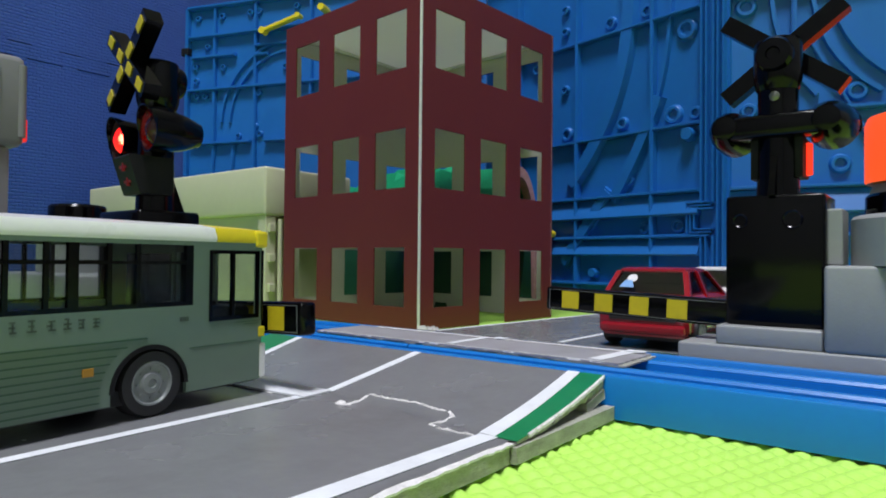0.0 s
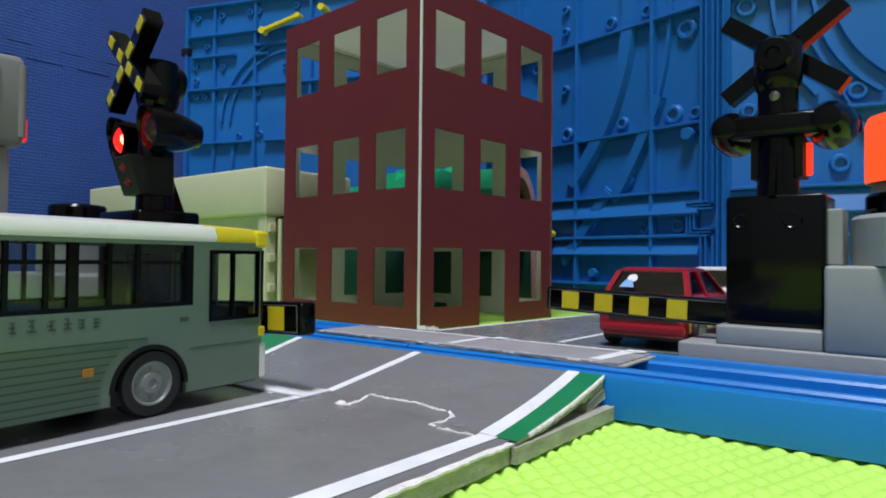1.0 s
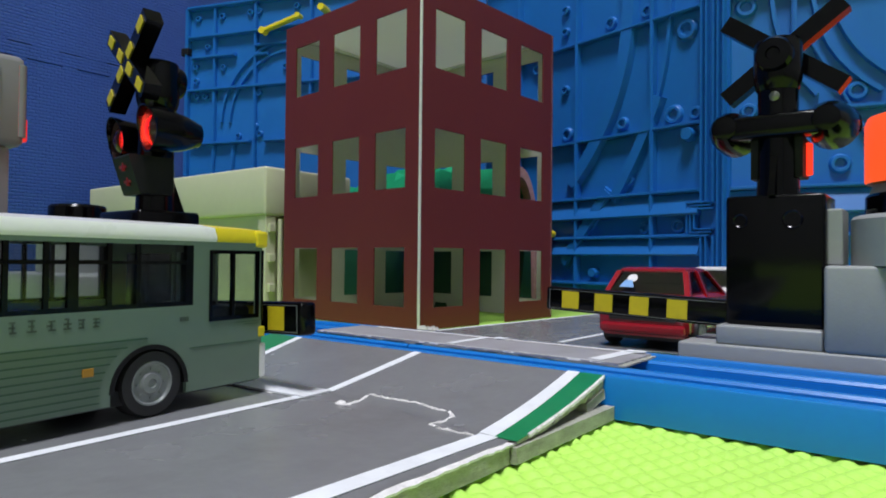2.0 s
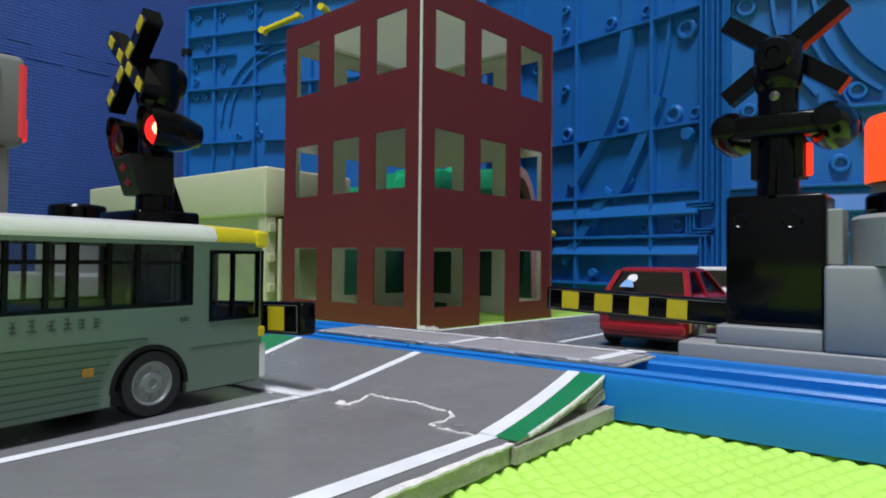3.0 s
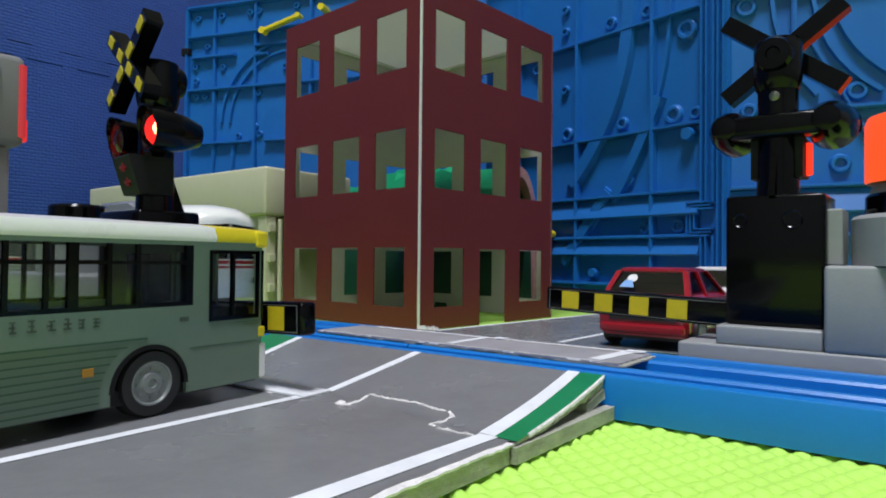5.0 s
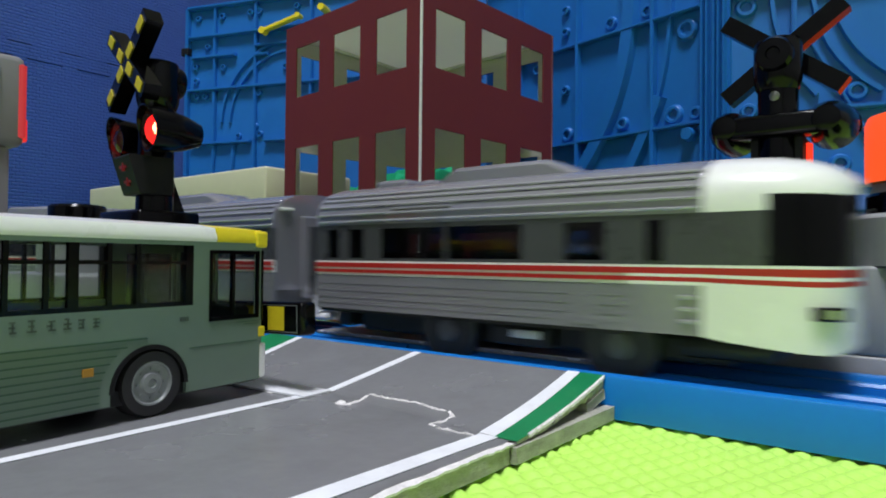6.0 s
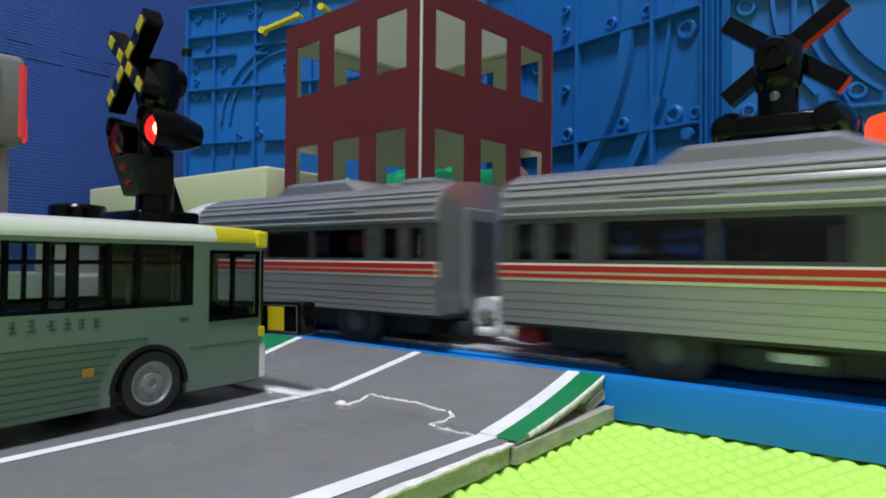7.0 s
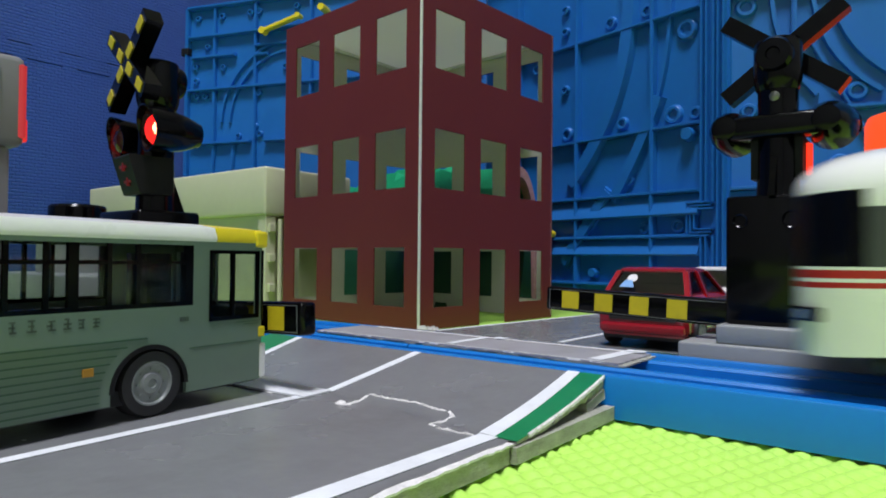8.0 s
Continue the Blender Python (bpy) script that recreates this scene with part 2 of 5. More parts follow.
def play_mat():
    """The lime mat: a sheet with staggered domes where the camera stands near it."""
    pitch, sub = 0.0040, 6
    px0, px1, py0, py1 = -0.062, 0.06, 0.02, 0.132
    nx, ny = int((px1 - px0) / pitch * sub), int((py1 - py0) / pitch * sub)
    xs, ys = np.linspace(px0, px1, nx + 1), np.linspace(py0, py1, ny + 1)
    gx, gy = np.meshgrid(xs, ys)
    gu, gv = gx * 0.966 + gy * 0.259, -gx * 0.259 + gy * 0.966
    u, v = gu / pitch, gv / (pitch * 0.75)
    row = np.floor(v)
    du = (u + 0.5 * (row % 2)) % 1.0 - 0.5
    dv = v - row - 0.5
    dome = np.clip(1.0 - (du ** 2 + dv ** 2) / 0.23, 0, 1) ** 0.75
    wob = 0.9 + 0.1 * np.sin(gx * 310 + np.sin(gy * 270) * 2)
    gz = dome * 0.0011 * wob - 0.0011
    edge = (gx <= px0 + 1e-6) | (gx >= px1 - 1e-6) | (gy <= py0 + 1e-6) | (gy >= py1 - 1e-6)
    gz[edge] = -0.0004
    verts = np.column_stack([gx.ravel(), gy.ravel(), gz.ravel()]).tolist()
    faces = [(j * (nx + 1) + i, j * (nx + 1) + i + 1, (j + 1) * (nx + 1) + i + 1, (j + 1) * (nx + 1) + i) for j in range(ny) for i in range(nx)]
    ox0, ox1, oy0, oy1, z = -0.75, 0.80, -1.35, 0.52, -0.0004
    k = len(verts)
    verts += [(ox0, oy0, z), (ox1, oy0, z), (ox1, oy1, z), (ox0, oy1, z), (px0, py0, z), (px1, py0, z), (px1, py1, z), (px0, py1, z),
              (ox0, oy0, -0.006), (ox1, oy0, -0.006), (ox1, oy1, -0.006), (ox0, oy1, -0.006)]
    for a, b in ((0, 1), (1, 2), (2, 3), (3, 0)):
        faces += [(k + a, k + b, k + 4 + b, k + 4 + a), (k + 8 + a, k + 8 + b, k + b, k + a)]
    me = bpy.data.meshes.new("ground")
    me.from_pydata(verts, [], faces)
    me.materials.append(LIME)
    me.shade_smooth()
    ob = new("ground", me)
    tagged(ob, "bright lime green foam play mat with small domes", "mat", kind="structure")


# ---- road ----
ROAD_Z, RAIL_Z, RAIL_Y0, RAIL_Y1 = 0.0034, 0.0088, 0.1261, 0.1658


def strip(name, pts, width, thick, material, parent, label=""):
    """A flat band of print along points (x, y, z)."""
    own = bmesh.new()
    rows = []
    for i, p in enumerate(pts):
        a, b = Vector(pts[max(0, i - 1)]), Vector(pts[min(len(pts) - 1, i + 1)])
        d = (b - a)
        side = Vector((d.y, -d.x, 0)).normalized() * width / 2
        p = Vector(p)
        rows.append([own.verts.new(p - side), own.verts.new(p + side), own.verts.new(p + side + Vector((0, 0, thick))), own.verts.new(p - side + Vector((0, 0, thick)))])
    for r, s in zip(rows, rows[1:]):
        for i in range(4):
            own.faces.new((r[i], r[(i + 1) % 4], s[(i + 1) % 4], s[i]))
    own.faces.new(rows[0])
    own.faces.new(rows[-1])
    return part(name, own, material, parent, label)


def ragged_board(x0, x1, y0, y1, z0, z1, seed, amp=0.0006, n=60, edge=("x1",)):
    """A board whose named edges are broken and uneven."""
    rng = random.Random(seed)
    out = []

    def run(ax, ay, bx, by, rough):
        for i in range(n):
            t = i / n
            j = (rng.random() - 0.5) * 2 * amp if rough and i else 0
            nx, ny = (by - ay), -(bx - ax)
            l = math.hypot(nx, ny)
            out.append((ax + (bx - ax) * t + nx / l * j, ay + (by - ay) * t + ny / l * j))
    run(x0, y0, x1, y0, "y0" in edge)
    run(x1, y0, x1, y1, "x1" in edge)
    run(x1, y1, x0, y1, "y1" in edge)
    run(x0, y1, x0, y0, "x0" in edge)
    return extrude(out, "z", z0, z1)


def near_road():
    road = thing("road_board", "grey printed road board with white lane lines and worn plywood edge", "road")
    road["kind"] = "structure"
    part("board", ragged_board(-0.19, -0.0544, -0.12, 0.0872, 0.0, 0.0029, 3, amp=0.00007), PLY, road, "worn plywood core")
    part("board", ragged_board(-0.19, -0.0534, 0.0878, 0.1258, 0.0, 0.0027, 5, amp=0.00008, edge=("x1", "y0")), PLY, road, "worn plywood core")
    part("surface", ragged_board(-0.19, -0.0555, -0.12, 0.1050, 0.0029, ROAD_Z, 4, amp=0.0004, n=60), GREY_ROAD, road, "grey road print")
    part("torn_edge", ragged_board(-0.0572, -0.0541, 0.045, 0.088, 0.0029, ROAD_Z - 0.00015, 14, amp=0.00025, n=34, edge=("x1", "x0")), TORN, road, "torn pale paper edge")
    z = ROAD_Z + 0.0001
    strip("lane_line", [(-0.1046, -0.11, z), (-0.1042, 0.03, z), (-0.1052, 0.055, z), (-0.1062, 0.0885, z)], 0.0024, 0.0001, WHITE_LINE, road)
    strip("edge_line", [(-0.0608, -0.11, z), (-0.0608, 0.03, z), (-0.0592, 0.0885, z)], 0.0036, 0.0001, WHITE_LINE, road)
    strip("stop_line", [(-0.152, 0.0895, z), (-0.1252, 0.0900, z), (-0.1172, 0.0904, z), (-0.1045, 0.0915, z)], 0.0080, 0.0004, WHITE_LINE, road)
    tears(road)


def torn_ridge(name, pts, width, seed, parent):
    rng = random.Random(seed)
    fine = []
    for (ax, ay), (bx, by) in zip(pts, pts[1:]):
        n = max(3, int(math.hypot(bx - ax, by - ay) / 0.0007))
        for i in range(n):
            t = i / n
            fine.append((ax + (bx - ax) * t + rng.uniform(-1, 1) * 0.00025, ay + (by - ay) * t + rng.uniform(-1, 1) * 0.00025))
    rings = []
    for i, (x, y) in enumerate(fine):
        a, b = fine[max(0, i - 1)], fine[min(len(fine) - 1, i + 1)]
        d = Vector((b[1] - a[1], a[0] - b[0], 0)).normalized()
        w, h = width * rng.uniform(0.3, 1.0), rng.uniform(0.00008, 0.0004)
        c = Vector((x, y, ramp_z(x, y)))
        rings.append([c - d * w, c - d * w * 0.4 + Vector((0, 0, h)), c + d * w * 0.3 + Vector((0, 0, h * 0.7)), c + d * w, c - Vector((0, 0, 0.0003))])
    part(name, loft(rings), TORN, parent, "torn white paper edge")


RAMP_Y = 0.0885


def ramp_foot(x):
    """Where the ramp leaves the flat road."""
    return 0.0885 + min(0.010, max(0.0, (-0.0585 - x) * 0.16))


def ramp_z(x, y):
    foot = ramp_foot(x)
    t = min(1.0, max(0.0, (y - foot) / (RAIL_Y0 - foot)))
    k = min(1.0, max(0.5, 0.5 + (-0.057 - x) * 9))
    return ROAD_Z + 0.00006 + (RAIL_Z - 0.0001 - ROAD_Z) * (k * t + (1 - k) * t * t)


def tears(road):
    torn_ridge("tear", [(-0.0968, 0.0905), (-0.0955, 0.0885), (-0.0930, 0.0897), (-0.0945, 0.0950), (-0.0955, 0.0976)], 0.0005, 8, road)
    torn_ridge("tear", [(-0.0955, 0.0976), (-0.0915, 0.0972), (-0.0876, 0.0970), (-0.0822, 0.0974), (-0.0762, 0.0960), (-0.0730, 0.0958)], 0.00028, 9, road)
    torn_ridge("tear", [(-0.0730, 0.0958), (-0.0708, 0.0940), (-0.0707, 0.0915), (-0.0714, 0.0885), (-0.0690, 0.0870)], 0.00042, 11, road)
    torn_ridge("tear", [(-0.0690, 0.0870), (-0.0642, 0.0868), (-0.0605, 0.0872)], 0.0002, 12, road)
    torn_ridge("tear", [(-0.1255, 0.0868), (-0.1214, 0.0880), (-0.1185, 0.0872), (-0.1127, 0.0871)], 0.0011, 10, road)
    torn_ridge("tear", [(-0.0968, 0.0905), (-0.0950, 0.0893), (-0.0938, 0.0897)], 0.0011, 13, road)


def ramp(name, y_low, y_high, x0, x1, sign, label):
    """A curved board that climbs from the road to the rails."""
    r = thing(name, label, "road")
    r["kind"] = "structure"
    n = 14
    ts = [i / n for i in range(n + 1)]

    def point(x, t):
        if sign > 0:
            foot = ramp_foot(x)
            y = foot + (y_high - foot) * t
            return y, ramp_z(x, y)
        return y_low + (y_high - y_low) * t, ROAD_Z + 0.0001 + (RAIL_Z - 0.0001 - ROAD_Z) * t

    def band(nm, xa, xb, lift, mat, thick, lab=""):
        rings = []
        for t in ts:
            a, b = xa(t), xb(t)
            cols = [a + (b - a) * k / 6 for k in range(7)]
            top = [(x, point(x, t)[0], point(x, t)[1] + lift) for x in cols]
            rings.append(top + [(x, y, max(z - thick, 0.0028)) for x, y, z in top[::-1]])
        part(nm, loft(rings), mat, r, lab)

    def right(t):
        return x1 + (0.0018 if sign > 0 else -0.0012) * (1 - t)
    band("surface", lambda y: x0, right, 0, GREY_ROAD, 0.0004, "grey road print")
    band("core", lambda y: x0 + 0.0003, lambda y: right(y) - 0.0003, -0.0004, PLY, 0.0011, "rough plywood core")
    band("green_verge", lambda t: right(t) - 0.0055 + 0.0012 * (1 - t), right, 0.00012, GREEN_LINE, 0.0001, "green printed verge")
    band("edge_line", lambda t: right(t) - 0.0084 + 0.0007 * (1 - t), lambda t: right(t) - 0.0055 + 0.0012 * (1 - t), 0.00016, WHITE_LINE, 0.0001)
    band("lane_line", lambda y: -0.1074, lambda y: -0.1050, 0.00012, WHITE_LINE, 0.0001)
    if sign > 0:
        curve = lambda t: -0.1465 - 0.0060 * t
        band("edge_line", lambda t: curve(t) - 0.0012, lambda t: curve(t) + 0.0012, 0.00012, WHITE_LINE, 0.0001)
        band("green_verge", lambda t: x0, lambda t: curve(t) - 0.0012, 0.00011, GREEN_LINE, 0.0001)
        rng = random.Random(21)
        rings = []
        for i in range(37):
            t = i / 36
            y = y_low + 0.013 + (y_high - y_low - 0.013) * t
            edge = x1 + 0.0016 * (1 - t)
            top = ramp_z(x1, y) - 0.0003
            low = max(0.0028, top - 0.0007 - 0.0022 * t ** 2.5 - rng.uniform(0, 0.00035))
            jag = rng.uniform(-0.0004, 0.0003)
            rings.append([(edge - 0.006, y, low + 0.0004), (edge - 0.0004 + jag, y, low), (edge - 0.0001 + jag * 0.6, y, (low + top) / 2), (edge - 0.0001, y, top), (edge - 0.006, y, top)])
        part("split_core", loft(rings), PLY, r, "split plywood layers under the ramp edge")
        rings = []
        for i in range(73):
            t = i / 72
            y = y_low + 0.004 + (y_high - y_low - 0.004) * t
            edge = x1 + 0.0016 * (1 - t)
            top = ramp_z(x1, y)
            j = rng.uniform(0.0001, 0.00045)
            rings.append([(edge - 0.0003, y, top - 0.0003), (edge + j, y, top - 0.0004), (edge + j * 0.8, y, top + 0.0001), (edge - 0.0003, y, top + 0.00015)])
        part("torn_edge", loft(rings), TORN, r, "torn pale board edge")
        own = box(x1 - 0.007, x1 + 0.0002, y_high - 0.0085, y_high - 0.0006, 0.0040, RAIL_Z - 0.0024, 0.0003)
        for v in own.verts:
            v.co.z += (v.co.y - y_high) * 0.22
            v.co.x += rng.uniform(-0.0003, 0.0003)
        part("prop_block", own, PLY, r, "rough plywood block under the ramp")
    return r


def crossing_panel():
    p = thing("crossing_panel", "grey printed panel with white edge line between the rails", "road")
    p["kind"] = "structure"
    z1 = 0.0096
    part("board", ragged_board(-0.158, -0.0563, 0.1376, 0.1578, 0.0087, z1 - 0.0005, 31, amp=0.00015, edge=("x1", "y0")), PLY, p, "ragged board edge")
    part("surface", ragged_board(-0.158, -0.0575, 0.1375, 0.1576, z1 - 0.0005, z1, 32, amp=0.0002, edge=("x1", "y0")), GREY_PANEL, p, "scuffed grey print")
    strip("lane_line", [(-0.1062, 0.1392, z1 + 0.0001), (-0.1062, 0.157, z1 + 0.0001)], 0.0024, 0.0001, WHITE_LINE, p)
    strip("lane_line", [(-0.0640, 0.1392, z1 + 0.0001), (-0.0625, 0.157, z1 + 0.0001)], 0.0034, 0.0001, WHITE_LINE, p)
    strip("border_line", [(-0.150, 0.1566, z1 + 0.00012), (-0.100, 0.1568, z1 + 0.00012), (-0.059, 0.1566, z1 + 0.00012)], 0.0017, 0.0001, TORN, p)
    for x, wd in ((-0.1005, 0.0035), (-0.0608, 0.0046)):
        part("tape_bit", box(x - wd / 2, x + wd / 2, 0.1552, 0.1574, z1 + 0.0002, z1 + 0.0006, 0.0001), WHITE_LINE, p, "small white tape bit")
    torn = [(-0.157 + 0.0975 * i / 12, 0.1378 + 0.00015 * math.sin(i * 2.3)) for i in range(13)]
    rng = random.Random(4)
    rings = []
    for x, y in [(a[0] + (b[0] - a[0]) * k / 6, a[1] + rng.uniform(-.00012, .00012)) for a, b in zip(torn, torn[1:]) for k in range(6)]:
        w = rng.uniform(0.0001, 0.0003)
        rings.append([(x, y - w, z1 - 0.0003), (x, y - w * 0.4, z1 + 0.00015), (x, y + w, z1 + 0.00005), (x, y, z1 - 0.0005)])
    part("torn_edge", loft(rings), TORN, p, "torn white paper edge")


def far_road():
    road = thing("far_road_board", "grey printed road board beyond the rails", "road")
    road["kind"] = "structure"
    for nm, xr, za, zb, mat, seed, lab in (("board", -0.045, 0, ROAD_Z - 0.0004, PLY, 41, "plywood core"), ("surface", -0.0455, ROAD_Z - 0.0004, ROAD_Z, GREY_ROAD, 42, "grey road print")):
        own = ragged_board(-0.1655, xr, 0.2052, 0.372, za, zb, seed, amp=0.0002)
        for v in own.verts:
            if v.co.x < -0.1:
                v.co.x += (v.co.y - 0.2052) * 0.106
        part(nm, own, mat, road, lab)
    z = ROAD_Z + 0.0001
    strip("edge_line", [(-0.1635, 0.206, z), (-0.1527, 0.308, z), (-0.1465, 0.366, z)], 0.0024, 0.0001, WHITE_LINE, road)
    strip("lane_line", [(-0.1080, 0.206, z), (-0.1075, 0.235, z), (-0.106, 0.37, z)], 0.0022, 0.0001, WHITE_LINE, road)
    torn = [(-0.172, 0.2035), (-0.1685, 0.2055), (-0.167, 0.2085), (-0.164, 0.2075)]
    torn_ridge_far(road, torn)


def torn_ridge_far(road, pts):
    rng = random.Random(6)
    rings = []
    for (ax, ay), (bx, by) in zip(pts, pts[1:]):
        for k in range(6):
            t = k / 6
            x, y = ax + (bx - ax) * t + rng.uniform(-.0004, .0004), ay + (by - ay) * t
            h = rng.uniform(0.0006, 0.0022)
            rings.append([(x, y - 0.0009, ROAD_Z - 0.001), (x, y - 0.0004, ROAD_Z + h), (x, y + 0.0006, ROAD_Z + h * 0.5), (x, y + 0.001, ROAD_Z - 0.001)])
    part("torn_edge", loft(rings), TORN, road, "curled torn white paper")


# ---- rails ----
def rail_profile():
    """Half-open rail section: outer walls, two wheel grooves, raised middle; (offset from centre, height)."""
    w = (RAIL_Y1 - RAIL_Y0) / 2
    half = [(w, 0.0), (w, RAIL_Z - 0.0004), (w - 0.0005, RAIL_Z), (w - 0.0036, RAIL_Z), (w - 0.004, RAIL_Z - 0.0004), (w - 0.0042, 0.0062), (w - 0.0098, 0.0062), (w - 0.0100, RAIL_Z - 0.0016), (w - 0.0104, RAIL_Z - 0.0012)]
    left = [(-a, b) for a, b in half]
    return left + half[::-1]


TRACK_Y = (RAIL_Y0 + RAIL_Y1) / 2


def rail_parts(ob, length):
    """Two side walls with rounded tops, a bed with two wheel grooves between raised ridges."""
    w, a, b = (RAIL_Y1 - RAIL_Y0) / 2, 0.0002, length - 0.0002
    for side in (1, -1):
        o = [(side * w, 0.0), (side * w, RAIL_Z - 0.0006), (side * (w - 0.0003), RAIL_Z - 0.0001), (side * (w - 0.0009), RAIL_Z), (side * (w - 0.0030), RAIL_Z), (side * (w - 0.0034), RAIL_Z - 0.0006), (side * (w - 0.0035), 0.0)]
        part("side_wall", extrude(o, "x", a, b), RAIL, ob, smooth=True)
        o = [(side * (w - 0.0105), 0.0), (side * (w - 0.0105), RAIL_Z - 0.0008), (side * (w - 0.0110), RAIL_Z - 0.0002), (side * (w - 0.0128), RAIL_Z - 0.0002), (side * (w - 0.0133), RAIL_Z - 0.0008), (side * (w - 0.0134), 0.0)]
        part("guide_ridge", extrude(o, "x", a, b), RAIL, ob, smooth=True)
    part("track_bed", box(a, b, -w + 0.0036, w - 0.0036, 0.0022, 0.0058), RAIL, ob)


STRAIGHT_X0, CURVE_R = -0.30, 0.19


def track():
    length = 0.181
    g = "blue toy rail pieces"
    prof = rail_profile()
    x = STRAIGHT_X0
    k = 0
    while x < 0.78:
        ob = thing("toy_rail", "straight bright blue plastic toy rail on the mat", "toy rail", pose(x, TRACK_Y, 0), g)
        rail_parts(ob, length)
        x += length
        k += 1
    n = 12
    for q in range(2):
        rings = []
        for i in range(n + 1):
            a = radians(90 + 45 * q + 45 * i / n)
            rings.append([(math.cos(a) * (CURVE_R - o), math.sin(a) * (CURVE_R - o), h) for o, h in prof])
        ob = part("toy_rail", loft(rings), RAIL)
        ob.matrix_world = pose(STRAIGHT_X0, TRACK_Y - CURVE_R, 0)
        tagged(ob, "curved bright blue plastic toy rail on the mat", "toy rail", g)
    for i in range(7):
        ob = thing("toy_rail", "straight bright blue plastic toy rail on the mat", "toy rail", pose(STRAIGHT_X0 - CURVE_R, TRACK_Y - CURVE_R - length * i, 0, 0, 0, -90), g)
        rail_parts(ob, length)


# ---- back panels ----
def panel_thing(name, x, y, angle, s0, s1, height, label):
    p = thing(name, label, "backdrop panel", pose(x, y, 0, 0, 0, angle))
    p["kind"] = "structure"
    part("sheet", box(s0, s1, 0.0045, 0.0085, 0.0, height), PANEL, p)
    return p


def rib(p, s0, z0, s1, z1, w=0.003, d=0.0045):
    """A raised rib on the panel's face from (s0, z0) to (s1, z1)."""
    dx, dz = s1 - s0, z1 - z0
    l = math.hypot(dx, dz)
    ux, uz = dx / l, dz / l
    o = [(s0 - uz * w / 2, z0 + ux * w / 2), (s1 - uz * w / 2, z1 + ux * w / 2), (s1 + uz * w / 2, z1 - ux * w / 2), (s0 + uz * w / 2, z0 - ux * w / 2)]
    own = extrude(o, "y", 0.0046, 0.0046 - d)
    bmesh.ops.bevel(own, geom=[e for e in own.edges if all(v.co.y < 0.0046 - d + 1e-6 for v in e.verts)], offset=min(w, d) * 0.3, segments=2, affect="EDGES")
    part("rib", own, PANEL, p, smooth=True)


def arc_rib(p, cx, cz, r, a0, a1, w=0.003, d=0.003, n=18):
    rings = []
    for i in range(n + 1):
        a = radians(a0 + (a1 - a0) * i / n)
        c, s = math.cos(a), math.sin(a)
        rings.append([(cx + c * (r - w / 2), 0.0046, cz + s * (r - w / 2)), (cx + c * (r - w * 0.35), 0.0046 - d, cz + s * (r - w * 0.35)), (cx + c * (r + w * 0.35), 0.0046 - d, cz + s * (r + w * 0.35)), (cx + c * (r + w / 2), 0.0046, cz + s * (r + w / 2))])
    part("curved_rib", loft(rings), PANEL, p, smooth=True)


def boss(p, s, z, r=0.0036, d=0.0026, solid=False):
    prof = [(r * 1.15, 0.0046), (r, 0.0046 - d * 0.8), (r * 0.9, 0.0046 - d)]
    if not solid:
        prof += [(r * 0.62, 0.0046 - d), (r * 0.5, 0.0046 - d * 0.3), (r * 0.1, 0.0046 - d * 0.25)]
    part("boss", lathe(prof, "y", 20, (s, 0, z)), PANEL, p, smooth=True)


